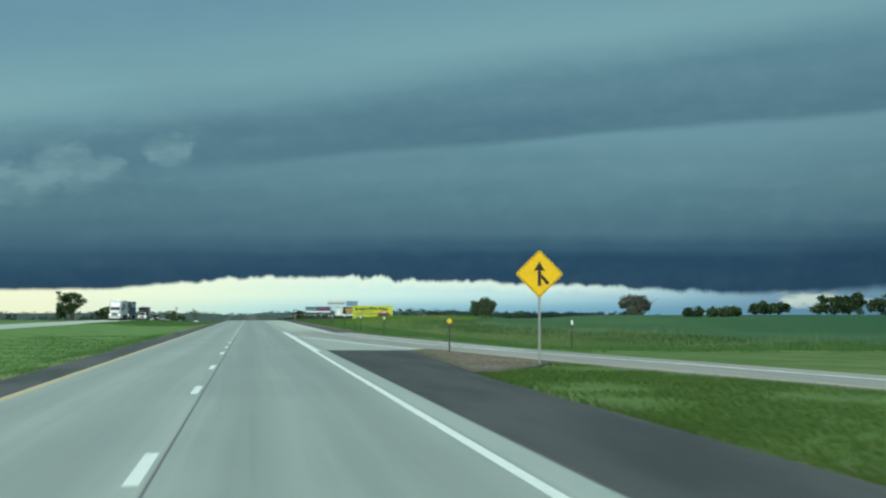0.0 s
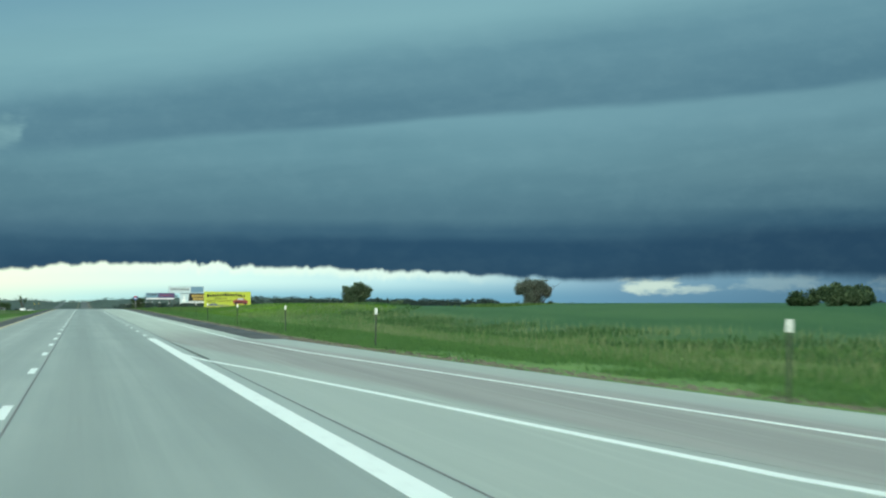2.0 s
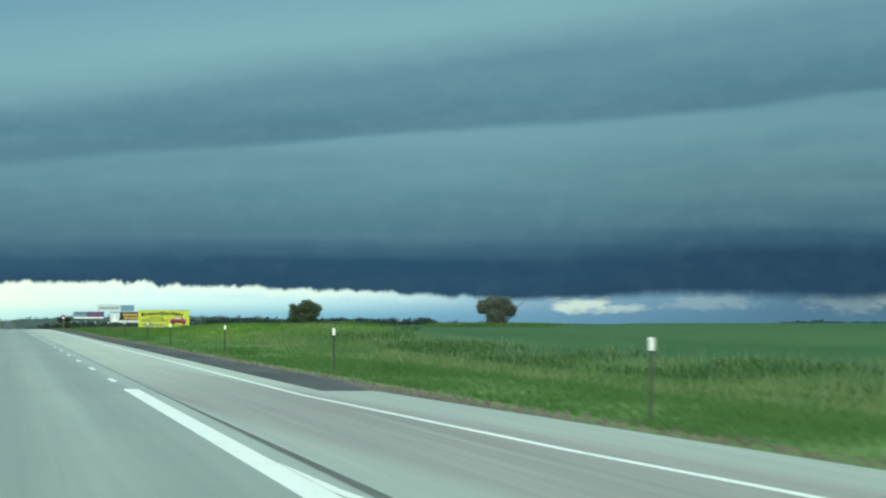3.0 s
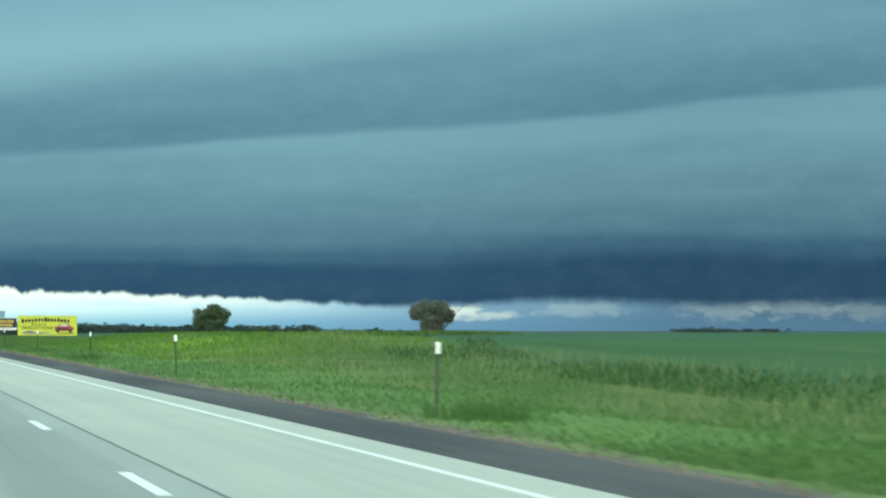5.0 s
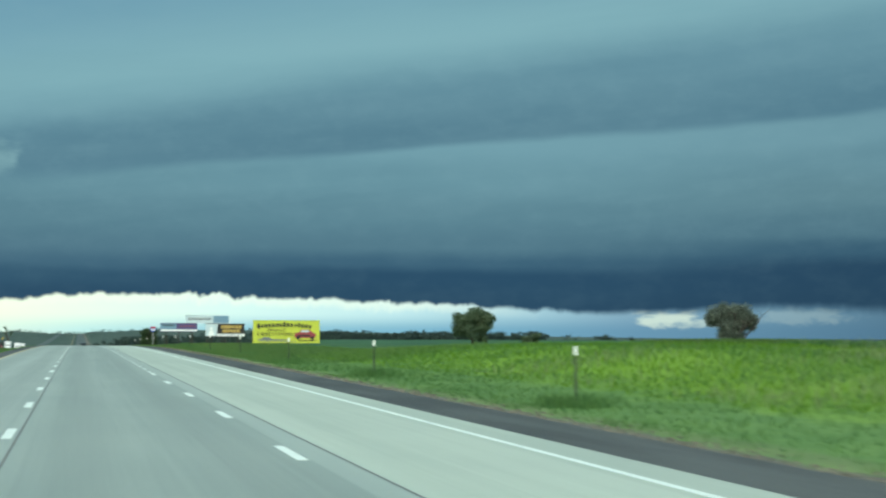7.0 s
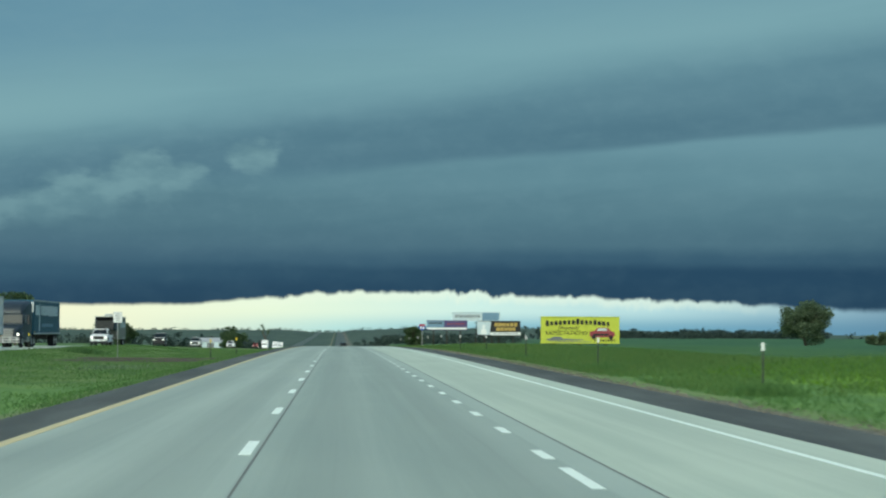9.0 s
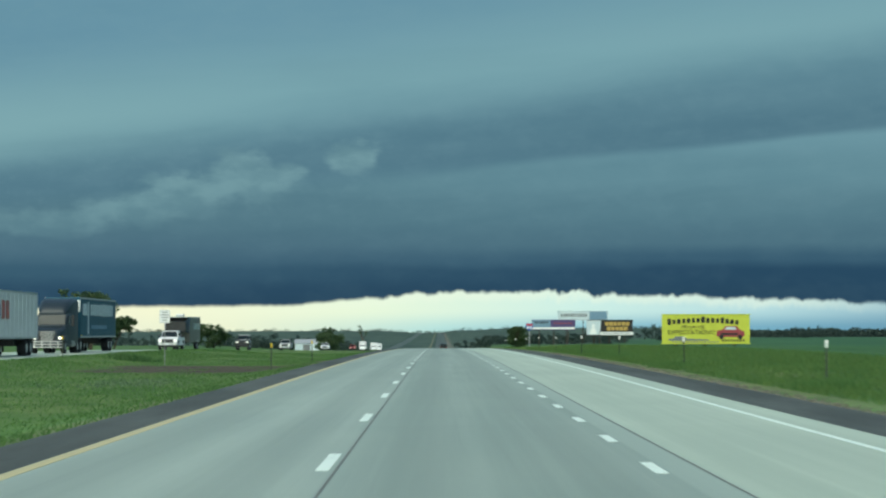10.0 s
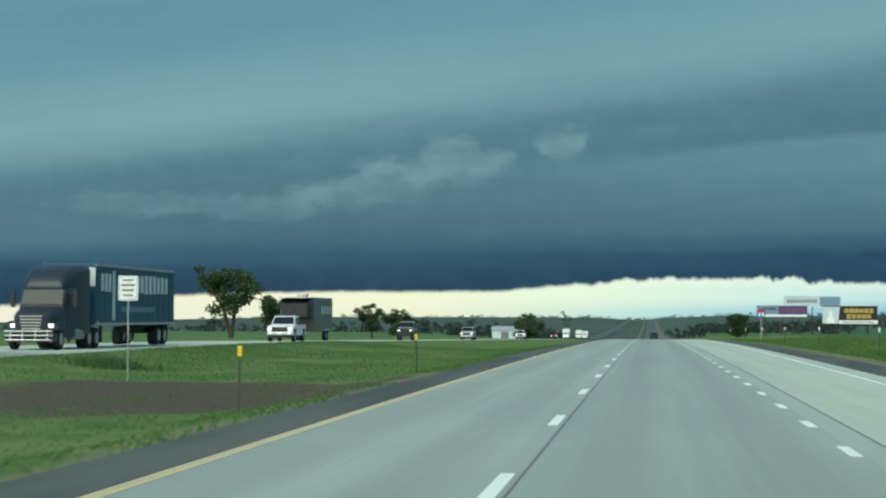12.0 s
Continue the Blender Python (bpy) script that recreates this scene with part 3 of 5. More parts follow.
build_ground()
END = 1000
road = thing("road", "pale concrete highway carriageway with worn wheel tracks", "road", kind="structure")
sheet("lane_slab", [(-120, -3.5, 0.09), (END, -3.5, 0.09)], 0.0, LANE_LEFT, parent=road)
sheet("lane_slab", [(-120, 0.12, 4.16), (END, 0.12, 4.16)], 0.0, LANE_OLD, parent=road)
sheet("lane_slab", [(46, 4.19, 8.95), (57, 4.19, 7.45), (71, 4.19, 6.25), (93, 4.19, 4.3)], 0.0, LANE_NEW, parent=road)
sheet("lane_slab", [(168, 4.19, 7.66), (END, 4.19, 7.66)], 0.0, LANE_NEW, parent=road)
for jx in (0.105, 4.175):
    sheet("joint", [(-120, jx - 0.012, jx + 0.012), (END, jx - 0.012, jx + 0.012)], 0.002, SEALANT, 0.1, road)
tagged(sheet("shoulder_left", [(-120, -4.65, -3.5), (END, -4.65, -3.5)], -0.006, ASPHALT), "narrow dark asphalt shoulder beside the median grass", "shoulder", kind="structure")
tagged(sheet("shoulder_right", [(120.2, 7.67, 8.7), (126, 7.67, 9.2), (END, 7.67, 9.2)], -0.006, ASPHALT), "dark asphalt shoulder with a ragged gravel edge", "shoulder", kind="structure")
tagged(sheet("shoulder_gore", [(-120, 4.19, 6.6), (10, 4.19, 6.7), (45.98, 4.19, 7.6)], -0.006, ASPHALT_FRESH), "dark asphalt wedge beside the through lane", "shoulder", kind="structure")
ramp = thing("ramp", "concrete on-ramp that joins the carriageway", "ramp", kind="structure")
sheet("ramp_slab", [(-120, 27, 31.0), (-40, 17.9, 21.8), (3, 13.6, 17.4), (15, 12.0, 16.2), (28, 10.5, 14.9), (46, 8.97, 13.0), (57, 7.47, 12.2), (71, 6.27, 11.2), (93, 4.32, 9.95), (119.8, 4.19, 8.8), (120, 4.19, 7.66), (168, 4.19, 7.66)], -0.001, LANE_NEW, parent=ramp)
other = thing("road_opposite", "concrete carriageway for oncoming traffic", "road", kind="structure")
sheet("lane_slab", [(-120, -32.0, -22.7), (END, -32.0, -22.7)], -0.01, LANE_NEW, parent=other, line=profile_left)

# distant slabs: concrete darkened towards the hill's tone, haze put into the colour
DULL = concrete_material("concrete_distant_haze", (0.055, 0.075, 0.066), (0.085, 0.105, 0.092), ())
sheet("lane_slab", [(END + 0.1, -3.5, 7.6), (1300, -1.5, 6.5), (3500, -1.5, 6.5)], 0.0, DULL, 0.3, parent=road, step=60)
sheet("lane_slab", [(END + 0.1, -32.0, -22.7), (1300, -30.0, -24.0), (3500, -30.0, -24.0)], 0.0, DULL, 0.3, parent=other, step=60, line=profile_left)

# markings
marks = thing("road_marking", "white and yellow painted lane lines", "road marking", kind="structure")
DASH_L = [(-47, 4.2), (-17.5, 4.2), (3, 4.2), (20, 4.2), (40, 4.0), (54, 3.8), (68.5, 3.6), (85, 3.4), (99, 3.2), (111, 3.05)] + [(12.192 * n, 3.05) for n in range(10, 62)]
for y, ln in DASH_L:
    sheet("dash", [(y - ln / 2, -0.12, 0.03), (y + ln / 2, -0.12, 0.03)], 0.004, WHITE_PAINT, 0.02, marks)
DASH_R = [(-5.4 + 12.192 * n, 3.05) for n in range(11, 23)] + [(-4.08 + 6.1566 * n, 1.8) for n in range(44, 110)]
for y, ln in DASH_R:
    sheet("dash", [(y - ln / 2, 3.59, 3.73), (y + ln / 2, 3.59, 3.73)], 0.004, WHITE_PAINT, 0.02, marks)
sheet("edge_line", [(-120, 3.54, 3.68), (44, 3.54, 3.68)], 0.004, WHITE_PAINT, 0.02, marks)
sheet("edge_line", [(44.02, 3.54, 3.86), (122, 3.55, 3.88)], 0.004, WHITE_PAINT, 0.02, marks)
sheet("edge_line", [(44, 8.75, 8.95), (57, 6.98, 7.16), (71, 5.9, 6.07), (84, 4.85, 5.0), (91.5, 4.08, 4.24), (95, 3.885, 4.0), (98.5, 3.885, 3.9)], 0.005, WHITE_PAINT, 0.02, marks)
sheet("edge_line", [(-40, 20.2, 20.35), (20, 14.3, 14.45), (46, 11.2, 11.33), (60, 9.75, 9.88), (80, 8.6, 8.72), (100, 7.45, 7.58), (118, 6.86, 6.98), (END, 6.86, 6.98)], 0.004, WHITE_PAINT, 0.02, marks)
sheet("edge_line", [(-120, -3.48, -3.29), (END, -3.48, -3.29)], 0.004, YELLOW_PAINT, 0.02, marks)
sheet("edge_line", [(-40, 18.1, 18.24), (3, 13.8, 13.92), (28, 10.7, 10.82), (44, 9.25, 9.35)], 0.004, YELLOW_PAINT, 0.02, marks)
sheet("edge_line", [(-120, -24.2, -24.05), (END, -24.2, -24.05)], -0.006, YELLOW_PAINT, 0.02, marks, line=profile_left)


# ---------------------------------------------------------------- sky
def build_sky():
    bm = bmesh.new()
    uv = bm.loops.layers.uv.new("sky")
    R = 4300.0
    azs = [i * 2.0 for i in range(-40, 46)]
    els = [-0.6 + i * 0.8 for i in range(0, 22)]
    rows = [[(bm.verts.new((R * math.sin(radians(a)), 250 + R * math.cos(radians(a)), R * math.tan(radians(e)))), a, e) for a in azs] for e in els]
    for p, q in zip(rows, rows[1:]):
        for i in range(len(azs) - 1):
            four = (p[i], p[i + 1], q[i + 1], q[i])
            f = bm.faces.new([v[0] for v in four])
            for lp, (_, a, e) in zip(f.loops, four):
                lp[uv].uv = (a, e)
    ob = part("backdrop", bm, cloud_material(), smooth=True)
    return tagged(ob, "dark shelf cloud over a pale clear strip at the horizon", "storm cloud", kind="structure")


build_sky()

# ---------------------------------------------------------------- plants
def leaf_cloud(bm, centre, radius, count, size, rng, flat=1.0):
    """Loose small leaves round a centre, thin towards the rim."""
    for _ in range(count):
        d = Vector((rng.gauss(0, 1), rng.gauss(0, 1), rng.gauss(0, 1)))
        d = d.normalized() * radius * rng.random() ** 0.45
        c = Vector(centre) + Vector((d.x, d.y, d.z * flat))
        q = Euler((rng.uniform(-1.2, 1.2), rng.uniform(-1.2, 1.2), rng.uniform(0, 6.28))).to_matrix()
        s = size * rng.uniform(0.6, 1.35)
        bm.faces.new([bm.verts.new(c + q @ Vector(p)) for p in ((-s, -s * 0.45, 0), (0, -s * 0.6, s * 0.2), (s, 0, 0), (0, s * 0.6, s * 0.15))])


def tree(x, y, height, width, label, seed, leaf=None, stems=1, clumps=26, leaves=90, size=0.26, base=0.3, group="", spread=1.0, name="tree", sink=0.1, fill=1.0, lobes=()):
    """Trunk, forked limbs and a crown of leaf clumps with gaps."""
    rng = random.Random(seed)
    ob = thing(name, label, "shrub" if name == "shrub" else "tree", group)
    z0 = land(x, y) - sink
    ob.location = (x, y, z0)
    wood, crown = bmesh.new(), bmesh.new()
    tips = []
    for k in range(stems):
        lean = rng.uniform(-0.12, 0.12) * width * (2 if stems > 1 else 1)
        root = Vector((rng.uniform(-0.2, 0.2) * (stems - 1), rng.uniform(-0.2, 0.2) * (stems - 1), 0))
        fork = Vector((root.x + lean, root.y + rng.uniform(-0.3, 0.3), height * base * rng.uniform(0.9, 1.2)))
        tube(wood, root, fork, height * 0.032, height * 0.022, 7)
        for i in range(5 if stems == 1 else 3):
            a = rng.uniform(0, 6.28)
            tip = fork + Vector((math.cos(a) * width * 0.33, math.sin(a) * width * 0.33, height * rng.uniform(0.2, 0.5)))
            tube(wood, fork, tip, height * 0.016, height * 0.006, 5)
            tips.append(tip)
            for _ in range(2):
                twig = tip + Vector((rng.uniform(-1, 1) * width * 0.18, rng.uniform(-1, 1) * width * 0.18, height * rng.uniform(0.03, 0.16)))
                tube(wood, tip, twig, height * 0.006, height * 0.003, 4)
                tips.append(twig)
    for i in range(clumps):
        if lobes:
            lx, lz, lr, lh = lobes[i % len(lobes)]
            d = Vector((rng.gauss(0, 1), rng.gauss(0, 1), rng.gauss(0, 1))).normalized() * rng.random() ** 0.4
            c = Vector((lx + d.x * lr, d.y * lr * 1.1, max(0.3, lz + d.z * lh)))
        elif i < len(tips) and spread <= 1:
            c = tips[i]
        else:
            a, r = rng.uniform(0, 6.28), rng.random() ** 0.5 * width * 0.42
            t = rng.random()
            c = Vector((math.cos(a) * r, math.sin(a) * r, height * (base + (0.92 - base) * t)))
            f = fill * (1.0 - 0.45 * abs(t - 0.45) * 1.6) if fill == 1.0 else 0.55 + 0.5 * t
            c.x, c.y = c.x * f, c.y * f
        c = Vector((c.x, c.y, min(c.z, height * 0.92)))
        leaf_cloud(crown, c, width * rng.uniform(0.10, 0.17), leaves, size * width / 7, rng, 0.8)
    part("trunk", wood, BARK, ob)
    part("crown", crown, leaf or LEAF, ob)
    return ob


def woods(name, label, spots, mat, seed, leaves=36, size=0.8):
    """A distant belt of trees, joined: spots of (x, y, height)."""
    rng = random.Random(seed)
    bm = bmesh.new()
    for x, y, h in spots:
        z = land(x, y) - 0.3
        tube(bm, (x, y, z), (x, y, z + h * 0.5), h * 0.04, h * 0.02, 4)
        for _ in range(7):
            c = (x + rng.gauss(0, h * 0.45), y + rng.gauss(0, h * 0.28), z + h * rng.uniform(0.1, 0.85) ** 1.2)
            leaf_cloud(bm, c, h * 0.26, leaves // 2, size * h / 8, rng, 0.8)
    return tagged(part(name, bm, mat), label, "trees", kind="stuff")


tree(65, 515.6, 7.1, 6.9, "green leafy tree at the edge of the meadow", 3, LEAF_SOFT, clumps=120, leaves=130, base=0.2, size=0.15, lobes=((-1.9, 3.5, 1.5, 2.1), (1.6, 4.2, 1.5, 2.3), (-0.2, 2.0, 2.7, 1.6), (0.2, 4.7, 1.6, 1.5)))
tree(74.0, 512, 2.2, 3.6, "low round green shrub beside a tree", 4, LEAF_SOFT, clumps=30, leaves=110, base=0.1, name="shrub", lobes=((-0.6, 0.9, 0.9, 0.8), (0.7, 1.0, 0.9, 0.8)))
tree(104.3, 500.4, 6.9, 8.0, "grey-green multi-stemmed tree with upright plumes", 8, LEAF_GREY, stems=8, clumps=190, leaves=120, base=0.2, size=0.13, lobes=((-2.9, 4.5, 0.75, 1.4), (-1.4, 4.9, 0.8, 1.4), (0.5, 5.1, 0.8, 1.2), (2.1, 4.7, 0.85, 1.4), (3.1, 4.0, 0.75, 1.3), (0.0, 3.3, 2.3, 1.4), (0.0, 2.3, 1.9, 1.4), (0.1, 1.3, 1.6, 1.2), (0.0, 0.9, 1.5, 0.8)))
tree(-52.4, 579, 9.6, 7.8, "dark green tree with open branches on the far verge", 5, stems=2, clumps=44, leaves=95, base=0.34, size=0.2)
tree(-63.0, 668, 7.0, 8.0, "dark green spreading tree beyond the far carriageway", 6, clumps=32, leaves=90, base=0.3)
tree(-49.2, 690, 6.6, 5.4, "bushy green tree beyond the far carriageway", 7, clumps=30, leaves=90, base=0.25)
tree(-58.2, 803, 6.8, 7.6, "broad round green tree in the hollow", 9, clumps=40, leaves=80, base=0.15)
tree(-34.0, 905, 6.0, 10.0, "wide dark green thicket tree in the hollow", 10, clumps=40, leaves=70, base=0.12)
tree(-38.5, 980, 9.0, 6.0, "tall dark tree on the far slope", 11, clumps=24, leaves=70, base=0.3)
tree(-27.0, 1015, 10.0, 3.6, "thin open tree on the far slope", 12, clumps=14, leaves=50, base=0.45)
tree(20.2, 762, 6.4, 5.6, "dark bushy tree beside the billboards", 13, clumps=70, leaves=110, base=0.15, lobes=((-1.2, 2.6, 1.3, 1.9), (1.0, 3.0, 1.3, 2.0), (0.0, 4.2, 1.2, 1.3), (0.2, 1.4, 2.0, 1.0)))
rng = random.Random(21)
# undersized trees set close by, in place of a full-size grove farther off
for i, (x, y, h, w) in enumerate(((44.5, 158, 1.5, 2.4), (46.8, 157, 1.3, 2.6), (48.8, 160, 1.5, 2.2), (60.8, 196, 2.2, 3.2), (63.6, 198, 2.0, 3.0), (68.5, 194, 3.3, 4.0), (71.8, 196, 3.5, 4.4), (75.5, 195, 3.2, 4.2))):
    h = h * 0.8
    tree(x, y, h, w, "small dark green bushy tree standing in for a farther grove", 30 + i, clumps=34, leaves=80, base=0.12, group="field grove", size=0.26, lobes=((-0.18 * w, h * 0.45, w * 0.25, h * 0.4), (0.2 * w, h * 0.5, w * 0.24, h * 0.42)))
belt = [(rng.uniform(118, 262), rng.uniform(1280, 1330), rng.uniform(2.8, 5.8)) for _ in range(200)]
belt += [(rng.uniform(262, 310), rng.uniform(1290, 1330), rng.uniform(2.0, 4)) for _ in range(16)]
woods("far_woods", "dark belt of woods beyond the crop field", belt, LEAF_FAR_HAZE, 1)
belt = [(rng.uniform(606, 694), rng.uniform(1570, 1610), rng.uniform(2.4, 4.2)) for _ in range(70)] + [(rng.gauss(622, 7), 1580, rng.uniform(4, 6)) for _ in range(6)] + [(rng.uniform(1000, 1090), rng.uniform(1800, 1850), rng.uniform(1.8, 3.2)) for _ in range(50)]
woods("far_woods", "low dark trees along the horizon", belt, LEAF_FAR_HAZE, 2)
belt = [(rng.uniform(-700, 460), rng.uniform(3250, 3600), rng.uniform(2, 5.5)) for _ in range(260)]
woods("far_woods", "blue-green wooded hill beyond the dip", belt, LEAF_FAR_HAZE, 3)
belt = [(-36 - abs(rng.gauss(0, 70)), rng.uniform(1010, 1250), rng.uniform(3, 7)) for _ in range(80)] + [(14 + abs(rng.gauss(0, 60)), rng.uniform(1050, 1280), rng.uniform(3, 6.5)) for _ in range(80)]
woods("far_woods", "dark scrub woods on both sides of the dip", belt, LEAF_FAR_HAZE, 4)
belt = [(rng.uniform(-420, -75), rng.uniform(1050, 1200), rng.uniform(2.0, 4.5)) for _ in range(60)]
woods("far_woods", "low trees along the far field edge", belt, LEAF_FAR_HAZE, 5)


def crop_edge(y):
    """Where the crop field begins, beside the verge and the meadow."""
    return 27 + 6 * smooth(215, 250, y) + 8 * smooth(250, 300, y) + 15 * smooth(300, 365, y)


def grow(x):
    """Mown short near the pavement."""
    return 0.6 + 0.4 * smooth(13.5, 19, abs(x))


def grass(name, label, spots, mat, seed, tall=(0.25, 0.6), wide=0.03, bend=0.9):
    """Loose blades on the ground, as one mesh: spots give (x, y)."""
    rng = random.Random(seed)
    verts, faces = [], []
    for x, y in spots:
        z = land(x, y) - 0.05
        h, a = rng.uniform(*tall) * grow(x), rng.uniform(0, 3.14)
        dx, dy = math.cos(a) * wide, math.sin(a) * wide
        lx, ly = rng.uniform(-bend, bend) * h, rng.uniform(-bend, bend) * h
        k = len(verts)
        verts += [(x - dx, y - dy, z), (x + dx, y + dy, z), (x + lx * 0.4 + dx * 0.8, y + ly * 0.4 + dy * 0.8, z + h * 0.6), (x + lx * 0.4 - dx * 0.8, y + ly * 0.4 - dy * 0.8, z + h * 0.6), (x + lx, y + ly, z + h)]
        faces += [(k, k + 1, k + 2, k + 3), (k + 3, k + 2, k + 4)]
    me = bpy.data.meshes.new(name)
    me.from_pydata(verts, [], faces)
    me.materials.append(mat)
    return tagged(new(name, me), label, "grass", kind="stuff")


REED = leaf_material("reed_leaf", (0.085, 0.170, 0.058), (0.135, 0.225, 0.086), 0.6)
SEED = leaf_material("seed_head", (0.20, 0.27, 0.11), (0.34, 0.37, 0.19), 0.5)
ROUGH = leaf_material("rough_grass_blade", (0.145, 0.238, 0.066), (0.195, 0.288, 0.090), 0.65, 0.4)
LUSH = leaf_material("meadow_leaf", (0.168, 0.296, 0.026), (0.200, 0.342, 0.033), 0.72, 0.2)
GORE_BLADE = leaf_material("gore_grass_blade", (0.130, 0.212, 0.048), (0.162, 0.250, 0.064), 0.75, 0.35)
rng = random.Random(5)


def clumpy(n, x0, x1, y0, y1, scale=0.25, keep=0.0):
    out = []
    while len(out) < n:
        x, y = x0 + (x1 - x0) * rng.random() ** 1.25, rng.uniform(y0, y1)
        if noise.noise(Vector((x * scale, y * scale * 0.6, 3.3))) + rng.uniform(-0.35, 0.35) > keep:
            out.append((x, y))
    return out


grass("verge_grass", "mown green roadside grass with taller tufts", [(x, y) for x, y in clumpy(100000, 9.55, 27, 90, 470, 0.25, -0.25) if (x > 10.3 or y < 285) and x > np.interp(y, [90, 100, 120, 126], [10.6, 10.2, 9.95, 9.8]) + 0.3 * noise.noise(Vector((0, y * 0.5, 2)))] + clumpy(24000, 10.05, 17, 100, 160, 0.3, -0.2), BLADE, 1, (0.08, 0.28), 0.014, 1.1)
grass("verge_grass", "green grass beside the ramp", [(x, y) for x, y in clumpy(26000, 12.0, 30, 40, 110) if x > np.interp(y, [40, 58, 80, 100, 120], [14.0, 12.6, 11.2, 10.1, 9.9])], BLADE, 2, (0.12, 0.36), 0.016)
grass("gore_grass", "bright grass between the shoulder and the ramp", [(x, y) for x, y in clumpy(64000, 6.75, 15, -60, 27, 0.4, -0.25) if x < np.interp(y, [-60, -40, 3, 15, 28], [20, 17.6, 13.3, 11.8, 10.2]) and (y < 14 or x > np.interp(y, [14, 26], [7.2, 10.3]))], GORE_BLADE, 3, (0.06, 0.22), 0.012, 1.1)
grass("median_grass", "bright median grass with weeds", [(-x, y) for x, y in clumpy(90000, 4.75, 22.4, 250, 470, 0.25, -0.25) if not (362 < y < 382 and x < 16 and noise.noise(Vector((x * 0.5, y * 0.35, 9))) < 0.22)], BLADE, 4, (0.05, 0.18), 0.016, 1.0)
grass("median_grass", "bright grass beside the passing lane", [(-x, y) for x, y in clumpy(16000, 4.75, 16, -20, 130)], BLADE, 14, (0.06, 0.24), 0.018)
grass("reeds", "tall dark reeds in the roadside ditch", [(x - 24 + crop_edge(y), y) for x, y in clumpy(8000, 20.5, 26.5, 50, 290, 0.12, 0.14)], REED, 6, (0.15, 0.42), 0.045, 1.0)
grass("seed_grass", "pale seed heads among the tall grass", clumpy(9000, 15, 31, 50, 260, 0.2, 0.05), SEED, 7, (0.3, 0.62), 0.010, 0.45)
grass("meadow", "lush yellow-green meadow grass", [(x, y) for x, y in clumpy(40000, 14.5, 58, 212, 372, 0.2, -2.0) if y - 1.45 * x < 296 and x < crop_edge(y) and 12 * noise.noise(Vector((x * 0.1, y * 0.06, 1))) + y > 222], LUSH, 8, (0.1, 0.27), 0.018)
grass("rough_grass", "olive rough grass between the shoulder and the crop", clumpy(56000, 10.4, 24, 290, 560, 0.25, -0.3), ROUGH, 11, (0.12, 0.42), 0.016, 1.0)
grass("rough_grass", "olive tall grass round the grey-green tree", [(103 + rng.gauss(0, 6.5), 497 + rng.gauss(0, 2.5)) for _ in range(7000)], ROUGH, 12, (0.4, 1.1), 0.05, 0.4)
grass("weeds", "dark leafy weeds in the median", [(-17.4 + rng.gauss(0, 0.6), 392 + rng.gauss(0, 0.8)) for _ in range(800)], REED, 9, (0.2, 0.5), 0.03, 0.8)
PALE_WEED = leaf_material("pale_weed", (0.14, 0.225, 0.10), (0.27, 0.345, 0.20), 0.6)
grass("weeds", "pale flowering weeds in the median", [(-9.9 + rng.gauss(0, 0.9), 342 + rng.gauss(0, 2.8)) for _ in range(560)], PALE_WEED, 15, (0.12, 0.34), 0.03, 0.8)
grass("weeds", "dark green weed clumps at the foot of the delineators", [(x + rng.gauss(0, 0.45), y + rng.gauss(0, 0.7)) for x, y in ((11.5, 290.5), (11.4, 260.3), (11.4, 230.2), (11.6, 322), (11.0, 353), (11.2, 383), (11.2, 166), (12.2, 136), (11.8, 415), (13.5, 420), (12.2, 446), (14.6, 468), (16.5, 492), (13.0, 402)) for _ in range(420)], BLADE, 10, (0.25, 0.7), 0.016, 0.7)


def stones(name, label, spots, seed, size=(0.012, 0.038), mat=None, ground=land):
    rng = random.Random(seed)
    verts, faces = [], []
    for x, y in spots:
        r, k, z = rng.uniform(*size), len(verts), ground(x, y)
        for dx, dy, dz in ((-1, -0.7, -0.3), (0.9, -0.8, -0.3), (1, 0.8, -0.3), (-0.8, 0.9, -0.3), (-0.4, -0.3, 0.8), (0.5, -0.2, 0.7), (0.3, 0.5, 0.9), (-0.3, 0.4, 0.6)):
            verts.append((x + dx * r * rng.uniform(0.7, 1.2), y + dy * r * rng.uniform(0.7, 1.2), z + dz * r))
        faces += [(k + a, k + b, k + c, k + d) for a, b, c, d in ((0, 1, 5, 4), (1, 2, 6, 5), (2, 3, 7, 6), (3, 0, 4, 7), (4, 5, 6, 7))]
    me = bpy.data.meshes.new(name)
    me.from_pydata(verts, [], faces)
    me.materials.append(mat or STONE)
    return tagged(new(name, me), label, "gravel", kind="stuff")


STONE = leaf_material("gravel_stone", (0.085, 0.080, 0.062), (0.190, 0.178, 0.142), 0.05)
stones("gravel", "loose gravel along the shoulder", [(9.25 + abs(rng.gauss(0, 0.3)), rng.uniform(118, 420)) for _ in range(3600)] + [(float(np.interp(y, [58, 80, 100, 120], [12.3, 10.8, 9.7, 9.0])) + abs(rng.gauss(0, 0.4)), y) for y in np.random.uniform(58, 120, 1800)], 1)
island = bmesh.new()
ring = []
for y in range(14, 47, 2):
    l, r = float(np.interp(y, [6, 10, 46], [6.66, 6.68, 7.58])), float(np.interp(y, [6, 15, 28, 46], [13.2, 11.85, 10.35, 9.0]))
    r = l + (r - l) * min(1.0, 0.1 + 0.9 * (y - 14) / 12)
    e = 0.012 if y < 30 else -0.012
    ring.append([(l, y, -0.2), (r, y, -0.2), (r, y, e), ((l + r) / 2, y, 0.05), (l, y, e)])
loft(island, ring)
n_ = Net("gore_gravel")
p_ = n_.place()
